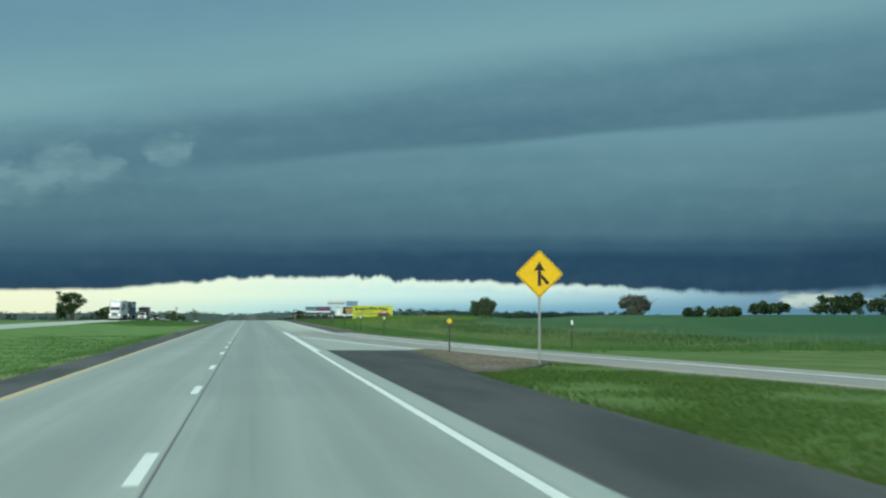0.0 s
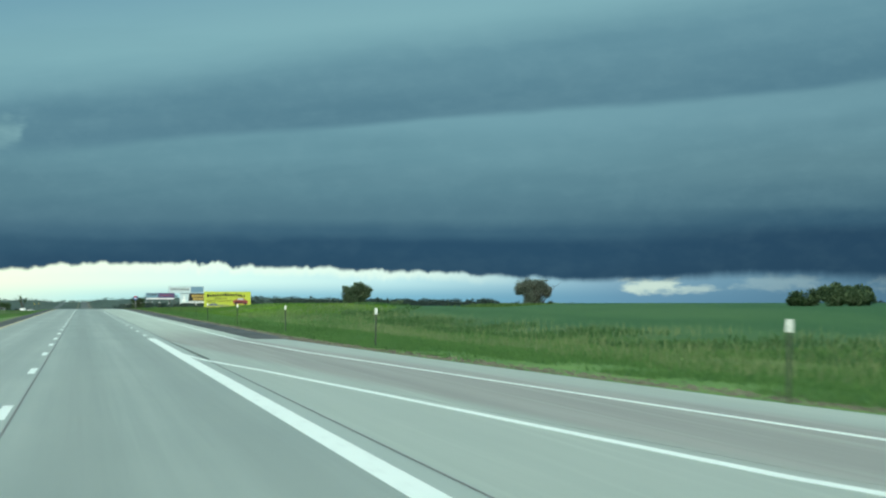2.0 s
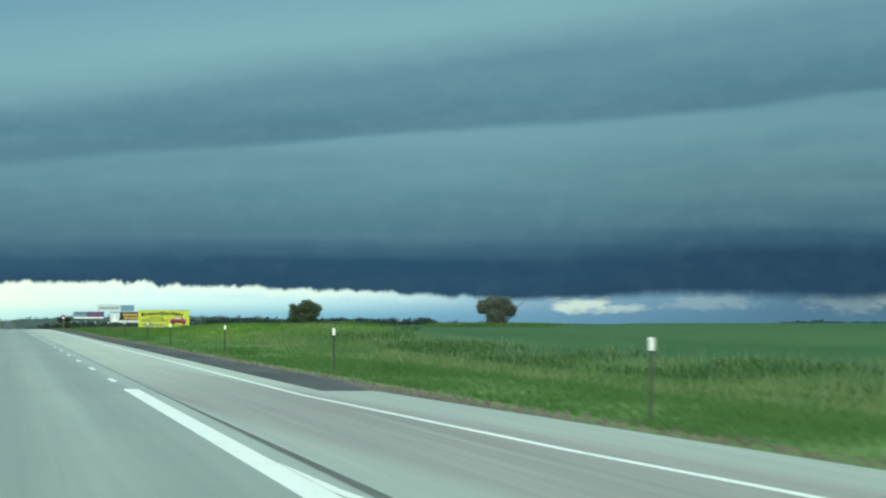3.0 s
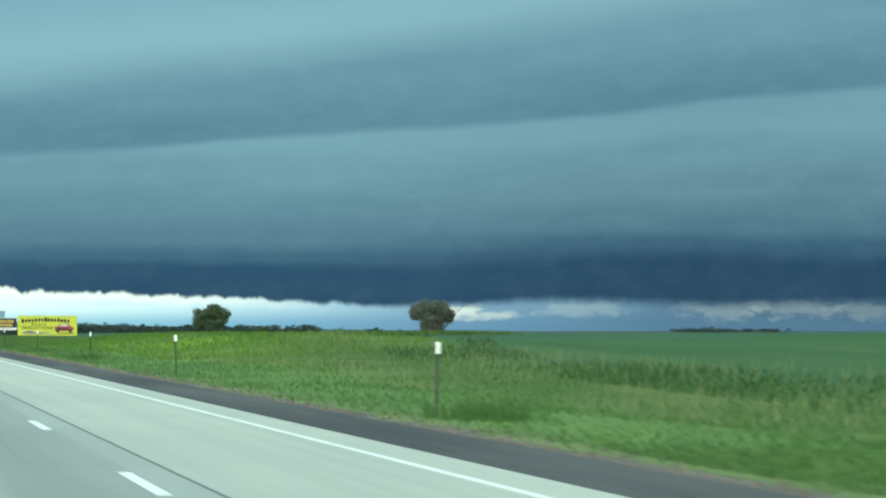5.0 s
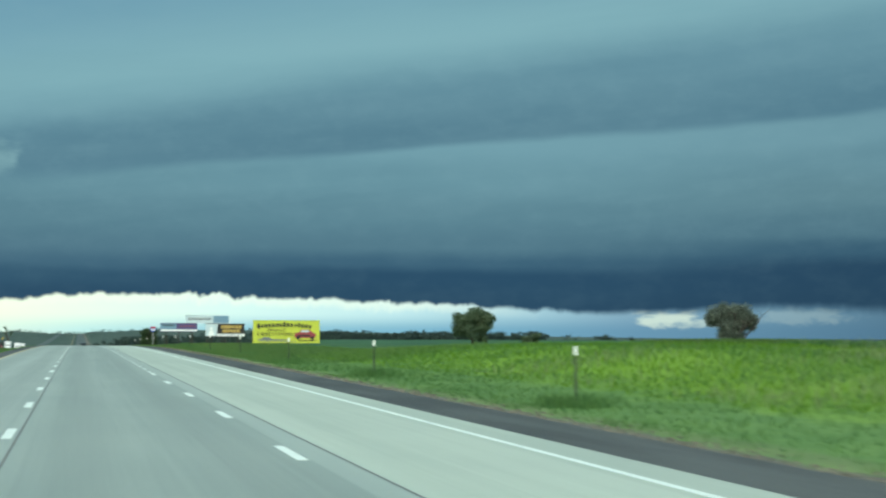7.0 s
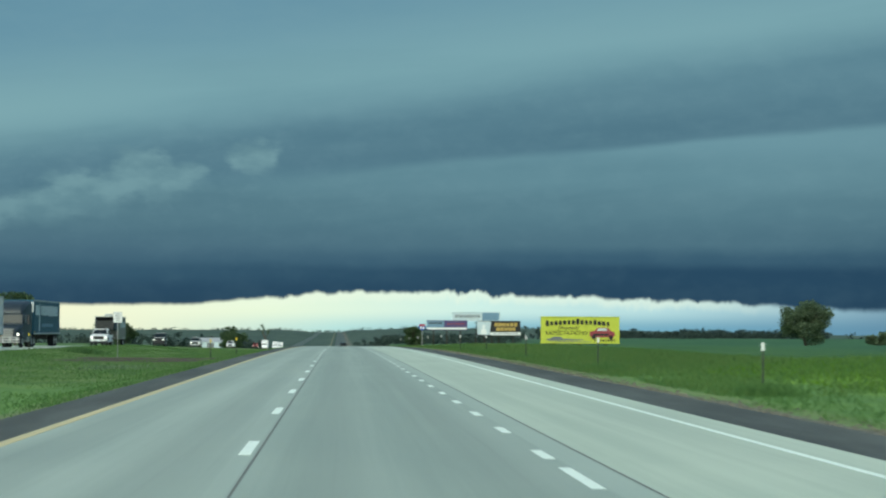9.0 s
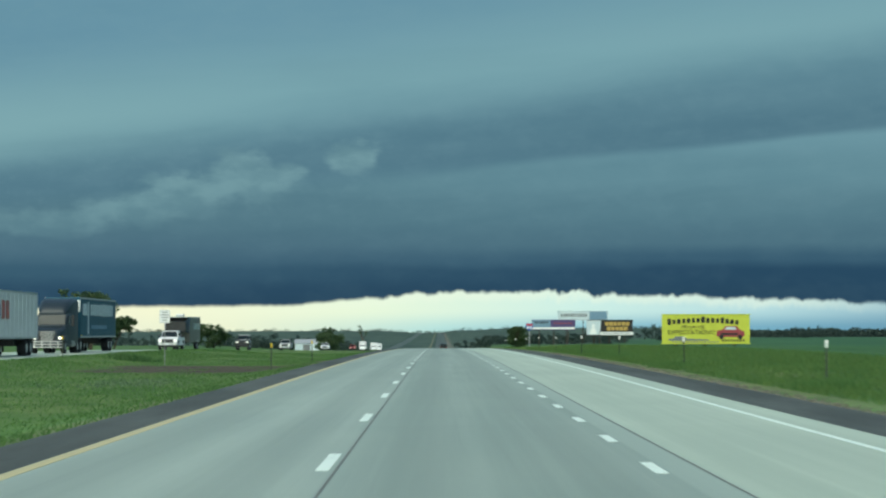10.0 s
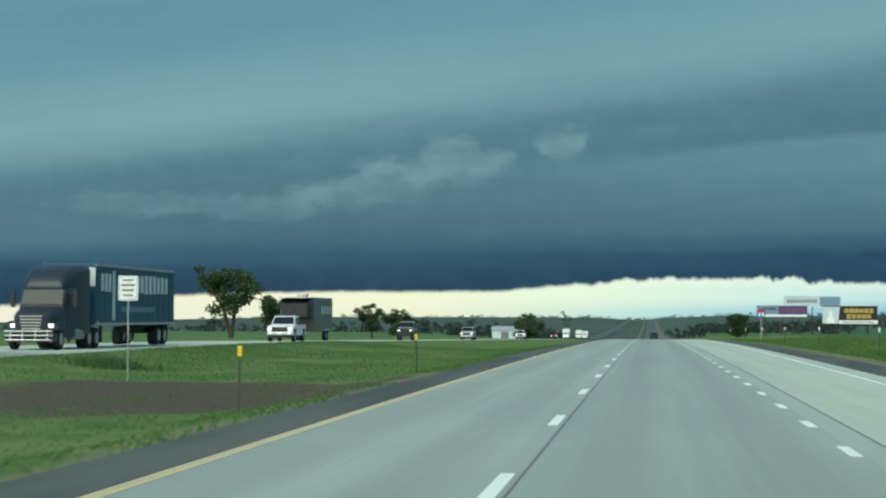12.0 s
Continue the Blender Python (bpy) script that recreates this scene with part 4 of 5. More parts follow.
grit_ = n_.noise(p_, 16.0, 4.0, 0.7)
tone_ = n_.mix(n_.step(grit_, 0.36, 0.66), (0.072, 0.067, 0.053), (0.215, 0.195, 0.160))
PALE_STONE = leaf_material("pale_gravel_stone", (0.13, 0.122, 0.10), (0.29, 0.27, 0.235), 0.05)
GORE = n_.surface(n_.mix(n_.step(n_.noise(p_, 0.9, 4.0), 0.35, 0.65), tone_, (0.118, 0.106, 0.086)), 0.9, 0, n_.bump(grit_, 0.8, 0.04), spec=0.2)
tagged(part("gore_island", island, GORE), "brown gravel island between the ramp and the shoulder", "gravel", kind="structure")


def island_top(x, y):
    """Height of the gravel island's low crown."""
    l, r = float(np.interp(y, [6, 10, 46], [6.66, 6.68, 7.58])), float(np.interp(y, [6, 15, 28, 46], [13.2, 11.85, 10.35, 9.0]))
    r = l + (r - l) * min(1.0, 0.1 + 0.9 * (y - 14) / 12)
    e = 0.012 if y < 30 else -0.012
    return e + (0.05 - e) * max(0.0, 1 - abs(2 * (x - l) / (r - l) - 1))


stones("gravel", "brown stones on the gore island", [(x, y) for x, y in ((rng.uniform(7, 11), rng.uniform(16, 46)) for _ in range(6000)) if np.interp(y, [12, 46], [6.9, 7.7]) < x < np.interp(y, [14, 26, 28, 46], [7.2, 10.4, 10.2, 8.9])], 2, (0.010, 0.03), ground=island_top)
on_island = [(x, y) for x, y in ((rng.uniform(7, 11), rng.uniform(16, 46)) for _ in range(4200)) if np.interp(y, [12, 46], [6.9, 7.7]) < x < np.interp(y, [14, 26, 28, 46], [7.2, 10.4, 10.2, 8.9])]
stones("gravel", "pale coarse stones scattered over the gore island", on_island[:700], 3, (0.010, 0.030), PALE_STONE, island_top)
grass("weeds", "sparse grass tufts round the gravel island", [(x + rng.gauss(0, 0.12), y + rng.gauss(0, 0.2)) for x, y in on_island[1500:1570] for _ in range(26)] + [(float(np.interp(y, [14, 46], [6.95, 7.7])) + abs(rng.gauss(0, 0.12)), y) for y in (rng.uniform(14, 44) for _ in range(700))], GORE_BLADE, 16, (0.05, 0.2), 0.012, 0.9)


# ---------------------------------------------------------------- roadside furniture
def delineator(plate, label):
    ob = thing("delineator", label, "delineator", "roadside delineators")
    bm = bmesh.new()
    loft(bm, [[(-0.026, 0, z), (-0.017, 0.025, z), (-0.009, 0.025, z), (-0.009, 0.003, z), (0.009, 0.003, z), (0.009, 0.025, z), (0.017, 0.025, z), (0.026, 0, z), (0.017, -0.004, z), (-0.017, -0.004, z)] for z in (-0.3, 1.16)])
    part("post", bm, POST_GREEN, ob)
    bm = bmesh.new()
    box(bm, -0.044, 0.044, -0.016, -0.006, 1.05, 1.25, 0.004)
    part("reflector", bm, plate, ob)
    return ob


white = delineator(REFLECTOR_WHITE, "dark steel delineator post with a white reflector plate in the verge")
ys_ = (106, 136, 166.6, 196.6, 230.2, 260.3, 290.5, 322, 353, 383.5, 414, 446, 477, 507, 540, 580)
for i, y in enumerate(ys_):
    m = pose(10.5 if y < 220 else 11.45, y, land(10.9, y) + 0.02, 0, rng.uniform(-1.2, 1.2), rng.uniform(-6, 6))
    if i == 0:
        white.matrix_basis = m
    else:
        copy_thing(white, m)
for x, y in ((11.6, 69.5), (14.6, 47)):
    copy_thing(white, pose(x, y, land(x, y), 0, 0.8, 0))
yellow = delineator(REFLECTOR_YELLOW, "dark steel delineator post with a yellow reflector plate beside the median")
yellow.matrix_basis = pose(-6.4, 360.7, land(-6.4, 360.7) - 0.03, 0, 0.6, 0)
for x, y in ((-6.35, 389.6), (-21.6, 391.5)):
    copy_thing(yellow, pose(x, y, land(x, y), 0, rng.uniform(-1, 1), 0))

SIGN_YELLOW = plain("sign_yellow", (0.80, 0.50, 0.01), 0.45)
BLACK = plain("sign_black", (0.015, 0.015, 0.016), 0.5)
SIGN_WHITE = plain("sign_white", (0.78, 0.79, 0.78), 0.45)
BLUE = plain("sign_blue", (0.03, 0.08, 0.35), 0.45)
RED = plain("sign_red", (0.45, 0.03, 0.03), 0.45)


def plate(name, outline, y0, y1, mat, parent, label=""):
    """A flat plate from an outline in (x, z)."""
    bm = bmesh.new()
    loft(bm, [[(x, y0, z) for x, z in outline], [(x, y1, z) for x, z in outline]])
    return part(name, bm, mat, parent, label)


def rounded(w, h, r, cx=0.0, cz=0.0, n=4):
    out = []
    for sx, sz, a0 in ((1, 1, 0), (-1, 1, 90), (-1, -1, 180), (1, -1, 270)):
        for i in range(n + 1):
            a = radians(a0 + 90 * i / n)
            out.append((cx + sx * (w / 2 - r) + r * math.cos(a), cz + sz * (h / 2 - r) + r * math.sin(a)))
    return out


def merge_sign(x, y):
    ob = thing("merge_sign", "yellow diamond merge warning sign on a steel post", "road sign")
    ob.location = (x, y, 0)
    c, s = 2.72, 1.04

    def diamond(side, r):
        return [((px - pz) * 0.70711, c + (px + pz) * 0.70711) for px, pz in rounded(side, side, r)]
    plate("panel", diamond(s, 0.07), -0.004, 0.004, SIGN_YELLOW, ob)
    plate("border", diamond(s - 0.05, 0.06), -0.007, -0.004, BLACK, ob)
    plate("face", diamond(s - 0.09, 0.05), -0.010, -0.007, SIGN_YELLOW, ob)
    plate("arrow", [(-0.05, c - 0.36), (0.05, c - 0.36), (0.05, c + 0.12), (0.17, c + 0.08), (0.0, c + 0.38), (-0.17, c + 0.08), (-0.05, c + 0.12)], -0.014, -0.010, BLACK, ob)
    plate("side_stroke", [(0.24, c - 0.34), (0.31, c - 0.27), (0.06, c + 0.0), (0.06, c - 0.13)], -0.0135, -0.010, BLACK, ob)
    bm = bmesh.new()
    box(bm, -0.035, 0.035, 0.006, 0.05, -0.4, c + 0.5, 0.006)
    part("post", bm, STEEL, ob)
    for bz in (c - 0.3, c + 0.3):
        bm = bmesh.new()
        tube(bm, (0, -0.02, bz), (0, 0.0, bz), 0.014, n=8)
        part("bolt", bm, STEEL, ob)
    return ob


merge_sign(9.7, 22.5)


def gore_marker(x, y):
    """A thin post with a small diamond plate."""
    ob = thing("gore_marker", "thin dark post with a small yellow diamond plate on gravel", "marker post")
    ob.location = (x, y, 0.02)
    bm = bmesh.new()
    loft(bm, [[(-0.03, 0, z), (-0.018, 0.026, z), (-0.01, 0.026, z), (-0.01, 0.003, z), (0.01, 0.003, z), (0.01, 0.026, z), (0.018, 0.026, z), (0.03, 0, z), (0.018, -0.004, z), (-0.018, -0.004, z)] for z in (-0.3, 1.2)])
    part("post", bm, POST_GREEN, ob)
    plate("diamond", [(-0.12, 1.22), (0, 1.10), (0.12, 1.22), (0, 1.34)], -0.012, -0.006, REFLECTOR_YELLOW, ob, "yellow reflective diamond")
    for bz in (1.17, 1.27):
        bm = bmesh.new()
        tube(bm, (0, -0.018, bz), (0, -0.008, bz), 0.009, n=6)
        part("bolt", bm, STEEL, ob)
    return ob


gore_marker(8.6, 39)


def notice_sign(x, y):
    ob = thing("regulation_sign", "white notice sign on a thin steel post in the median", "road sign")
    ob.location = (x, y, land(x, y))
    z0 = 2.35
    plate("panel", rounded(0.60, 0.74, 0.05, 0, z0 + 0.38), -0.004, 0.004, SIGN_WHITE, ob)
    plate("border", rounded(0.55, 0.69, 0.04, 0, z0 + 0.38), -0.006, -0.004, STEEL, ob)
    plate("face", rounded(0.52, 0.66, 0.04, 0, z0 + 0.38), -0.008, -0.006, SIGN_WHITE, ob)
    for i, (w, h) in enumerate(((0.34, 0.05), (0.42, 0.06), (0.36, 0.06), (0.3, 0.05))):
        plate("text_bar", rounded(w, h, 0.01, 0, z0 + 0.62 - 0.15 * i), -0.011, -0.008, GREY_TEXT, ob)
    for px in (0.0,):
        bm = bmesh.new()
        box(bm, px - 0.02, px + 0.02, 0.006, 0.04, -0.4, z0 + 0.72, 0.004)
        part("post", bm, STEEL, ob)
    return ob


GREY_TEXT = plain("grey_lettering", (0.16, 0.17, 0.18), 0.6)
notice_sign(-14.1, 381.8)

BOARD_YELLOW = plain("billboard_yellow", (0.50, 0.54, 0.06), 0.5, scale=1.0)
BOARD_DARK = plain("billboard_dark", (0.018, 0.016, 0.015), 0.5)
BOARD_PALE = plain("billboard_pale", (0.52, 0.60, 0.64), 0.5)
BOARD_BLUE = plain("billboard_blue", (0.16, 0.26, 0.36), 0.5)
BOARD_PURPLE = plain("billboard_purple", (0.08, 0.06, 0.16), 0.5)
ORANGE = plain("lettering_orange", (0.42, 0.29, 0.08), 0.5)
CAR_RED = plain("printed_red", (0.28, 0.05, 0.06), 0.4)
TIMBER = plain("post_timber", (0.055, 0.048, 0.038), 0.9)


def billboard(x0, x1, y, z0, z1, face, label, legs=3, depth=0.3):
    ob = thing("billboard", label, "billboard", "roadside billboards")
    ob.location = (x0, y, 0)
    w = x1 - x0
    bm = bmesh.new()
    box(bm, 0, w, 0, depth, z0, z1, 0.03)
    part("panel", bm, face, ob)
    for bx, bz, bw, bh in ((w / 2, z1 + 0.04, w + 0.16, 0.10), (w / 2, z0 - 0.04, w + 0.16, 0.10)):
        bm = bmesh.new()
        box(bm, bx - bw / 2, bx + bw / 2, -0.05, depth + 0.02, bz - bh / 2, bz + bh / 2, 0.01)
        part("rail", bm, face, ob)
    for i in range(legs):
        px = w * (i + 0.5) / legs
        bm = bmesh.new()
        g = land(x0 + px, y + depth + 0.2)
        box(bm, px - 0.1, px + 0.1, depth + 0.03, depth + 0.25, g - 0.4, z1 - 0.3, 0.02)
        part("post", bm, TIMBER, ob)
        bm = bmesh.new()
        tube(bm, (px, depth + 0.3, z0 + 1.2), (px, depth + 2.2, g - 0.2), 0.07, n=6)
        part("brace", bm, TIMBER, ob)
    return ob


def bars(parent, cx, cz, w, h, count, mat, y=-0.06, lean=0.0, name="text_bar", seed=1, full=0.62, capitals=()):
    """A line of writing, as upright bars; those named as capitals stand taller."""
    rng = random.Random(seed)
    step = w / count
    for i in range(count):
        x = cx - w / 2 + step * (i + 0.5)
        hh, ww = h * rng.uniform(0.86, 1.0), step * rng.uniform(full - 0.1, full + 0.1)
        z = cz + lean * (x - cx) ** 2
        if capitals and i not in capitals:
            z, hh = z - hh * 0.1, hh * 0.8
        plate(name, rounded(ww, hh, min(ww, hh) * 0.2, x, z, 1), y, y + 0.05, mat, parent)


# the yellow board beside the meadow
yb = billboard(29.47, 40.6, 525, -0.17, 3.45, BOARD_YELLOW, "bright yellow billboard with dark lettering and a red car picture")
bars(yb, 5.2, 2.82, 9.2, 0.82, 15, BOARD_DARK, lean=-0.014, seed=2, full=0.7, capitals=(0, 7, 11))
word("lettering", "(Beyond)", 0.62, BOARD_DARK, yb, (3.9, -0.02, 1.92), 0.03, 1.3)
word("lettering", "EXPECTATIONS!", 0.78, BOARD_DARK, yb, (3.7, -0.02, 1.2), 0.04, 1.06)
plate("printed_car", [(0.8, 0.2), (1.2, 0.15), (5.9, 0.18), (6.0, 0.32), (3.2, 0.42), (2.7, 0.72), (1.7, 0.72), (1.4, 0.45), (0.8, 0.4)], -0.04, 0.0, GREY_TEXT, yb)
plate("printed_car", [(6.9, 0.75), (7.2, 0.62), (10.2, 0.62), (10.5, 0.85), (10.45, 1.35), (9.9, 1.5), (9.5, 1.98), (8.1, 2.02), (7.6, 1.55), (6.9, 1.42)], -0.04, 0.0, CAR_RED, yb)
plate("printed_window", [(7.9, 1.55), (9.4, 1.55), (9.25, 1.88), (8.2, 1.9)], -0.06, -0.03, BOARD_PALE, yb)
plate("printed_grille", rounded(2.2, 0.26, 0.08, 8.5, 1.0), -0.06, -0.03, BOARD_DARK, yb)
for wx in (7.5, 9.9):
    plate("printed_wheel", [(wx + 0.3 * math.cos(radians(k)), 0.62 + 0.3 * math.sin(radians(k))) for k in range(0, 360, 30)], -0.055, -0.03, BOARD_DARK, yb)
bars(yb, 9.0, 0.18, 3.0, 0.30, 8, BOARD_DARK, seed=3)
bars(yb, 4.2, 0.0, 6.0, 0.16, 16, GREY_TEXT, seed=4)

tb = billboard(30.6, 39.8, 672, 0.55, 3.5, BOARD_DARK, "dark billboard with a white portrait panel and orange lettering")
plate("picture_panel", [(0.0, 0.6), (2.6, 0.6), (2.9, 3.45), (0.0, 3.45)], -0.05, 0.0, BOARD_PALE, tb, "pale picture panel")
plate("picture_shape", [(0.7, 0.7), (2.0, 0.7), (1.9, 1.6), (1.55, 2.0), (1.7, 2.5), (1.35, 2.85), (1.0, 2.5), (1.1, 2.0), (0.75, 1.6)], -0.08, -0.04, SIGN_WHITE, tb)
bars(tb, 6.1, 2.78, 5.0, 0.82, 6, ORANGE, seed=5, full=0.86)
bars(tb, 6.1, 1.82, 4.2, 0.82, 5, ORANGE, seed=6, full=0.86)
plate("strip", rounded(6.5, 0.62, 0.04, 6.0, 0.85), -0.07, 0.0, SIGN_WHITE, tb, "white strip with small print")
bars(tb, 6.0, 0.85, 5.4, 0.3, 16, GREY_TEXT, -0.1, seed=7)
mb = billboard(21.0, 30.2, 700, 1.7, 3.7, BOARD_PURPLE, "blue and purple billboard with a white lower strip")
plate("panel_half", rounded(3.9, 1.8, 0.03, 2.0, 2.75), -0.05, 0.0, BOARD_BLUE, mb, "blue-grey left half")
bars(mb, 2.0, 3.2, 3.0, 0.5, 7, BOARD_DARK, -0.08, seed=8)
bars(mb, 6.6, 3.0, 4.0, 0.35, 10, CAR_RED, -0.05, seed=9)
plate("strip", rounded(9.0, 0.42, 0.03, 4.6, 1.95), -0.08, 0.0, SIGN_WHITE, mb, "white lower strip")
ub = billboard(32.4, 45.6, 800, 4.2, 6.5, BOARD_PALE, "pale grey billboard raised on tall posts")
bars(ub, 4.2, 5.45, 7.0, 0.9, 11, GREY_TEXT, seed=10)
plate("picture_panel", rounded(4.6, 2.1, 0.05, 10.6, 5.35), -0.05, 0.0, BOARD_BLUE, ub)


def route_sign(x, y, top):
    ob = thing("route_sign", "blue route shield sign with a red top on a steel post", "road sign")
    g = land(x, y)
    ob.location = (x, y, g)
    c = top - g - 0.55
    shield = [(-0.5, 0.35), (-0.25, 0.5), (0, 0.42), (0.25, 0.5), (0.5, 0.35), (0.55, -0.05), (0.35, -0.4), (0, -0.58), (-0.35, -0.4), (-0.55, -0.05)]
    plate("panel", [(px, c + pz) for px, pz in shield], 0, 0.02, BLUE, ob)
    plate("crown", [(px * 0.9, c + pz) for px, pz in ((-0.5, 0.33), (-0.25, 0.46), (0, 0.39), (0.25, 0.46), (0.5, 0.33), (0.53, 0.16), (-0.53, 0.16))], -0.02, 0.0, RED, ob)
    for px in (-0.2, 0.2):
        plate("text_bar", rounded(0.24, 0.42, 0.05, px, c - 0.12), -0.02, 0.0, SIGN_WHITE, ob)
    bm = bmesh.new()
    box(bm, -0.06, 0.06, 0.03, 0.12, -0.4, c + 0.4, 0.01)
    part("post", bm, STEEL, ob)


route_sign(14.2, 560, 2.6)


# ---------------------------------------------------------------- vehicles
TYRE = plain("tyre_rubber", (0.018, 0.018, 0.019), 0.85)
RIM = plain("wheel_alloy", (0.42, 0.43, 0.44), 0.35, 0.8)
GLASS = plain("window_glass", (0.012, 0.018, 0.022), 0.2, vary=0.05, spec=0.14)
CHROME = plain("chrome", (0.34, 0.35, 0.36), 0.35, 0.9)
WHITE_BODY = plain("white_paint", (0.72, 0.73, 0.74), 0.35, spec=0.5)
BLACK_BODY = plain("black_paint", (0.018, 0.02, 0.024), 0.25, spec=0.6)
DARK_BODY = plain("charcoal_paint", (0.020, 0.030, 0.040), 0.4, spec=0.3)
SILVER_BODY = plain("silver_paint", (0.42, 0.43, 0.44), 0.35, 0.3)
RED_BODY = plain("red_paint", (0.33, 0.03, 0.025), 0.3)
BROWN_BODY = plain("taupe_metal", (0.13, 0.13, 0.115), 0.4, 0.3)
TRAILER_BLUE = plain("trailer_blue", (0.026, 0.088, 0.135), 0.5, scale=0.8, spec=0.25)
TRAILER_WHITE = plain("trailer_white", (0.62, 0.63, 0.63), 0.5, scale=0.8)
TRIM = plain("plastic_trim", (0.03, 0.03, 0.032), 0.7)
PURPLE = plain("lettering_purple", (0.07, 0.03, 0.20), 0.5)
LAMP = Net("headlamp_lit")
lamp_ = LAMP.node("ShaderNodeEmission")
lamp_.inputs[0].default_value, lamp_.inputs[1].default_value = (1.0, 0.95, 0.85, 1), 1.6
LAMP.tree.links.new(lamp_.outputs[0], LAMP.out.inputs[0])
LAMP = LAMP.mat
WHEELS = {}


def wheel(parent, x, y, r, w):
    """A tyre with its rim, axle across x."""
    if (r, w) not in WHEELS:
        bm = bmesh.new()
        prof = ((-0.5, 0.62), (-0.5, 0.92), (-0.38, 1.0), (0.38, 1.0), (0.5, 0.92), (0.5, 0.62))
        loft(bm, [[(a * w, r * b * math.cos(k * math.pi / 10), r * b * math.sin(k * math.pi / 10)) for k in range(20)] for a, b in prof])
        tyre = mesh_of("wheel", bm, TYRE)
        bm = bmesh.new()
        tube(bm, (-0.51 * w, 0, 0), (0.51 * w, 0, 0), r * 0.58, n=16)
        tube(bm, (-0.56 * w, 0, 0), (0.56 * w, 0, 0), r * 0.2, n=8)
        WHEELS[(r, w)] = tyre, mesh_of("rim", bm, RIM)
    t, m = WHEELS[(r, w)]
    ob = new("wheel", t)
    ob.parent, ob.location = parent, (x, y, r)
    rim = new("rim", m)
    rim.parent = ob


def solid(name, mat, parent, x0, x1, y0, y1, z0, z1, bevel=0.03, label=""):
    bm = bmesh.new()
    box(bm, x0, x1, y0, y1, z0, z1, bevel)
    return part(name, bm, mat, parent, label)


def shell(name, mat, parent, sections, label=""):
    """A body from cross-sections of (y, half width, z low, z high, shoulder)."""
    bm = bmesh.new()
    rings = []
    for y, hw, lo, hi, sh in sections:
        arc = [(hw - sh * (1 - math.cos(a)), hi - sh * (1 - math.sin(a))) for a in (0.0, 0.4, 0.8, 1.18, 1.5708)]
        rings.append([(-hw, y, lo), (hw, y, lo)] + [(x, y, z) for x, z in arc] + [(-x, y, z) for x, z in arc[::-1]])
    loft(bm, rings)
    ob = part(name, bm, mat, parent, label)
    ob.data.set_sharp_from_angle(angle=radians(38))
    ob.data.shade_smooth()
    ob.data.set_sharp_from_angle(angle=radians(38))
    return ob


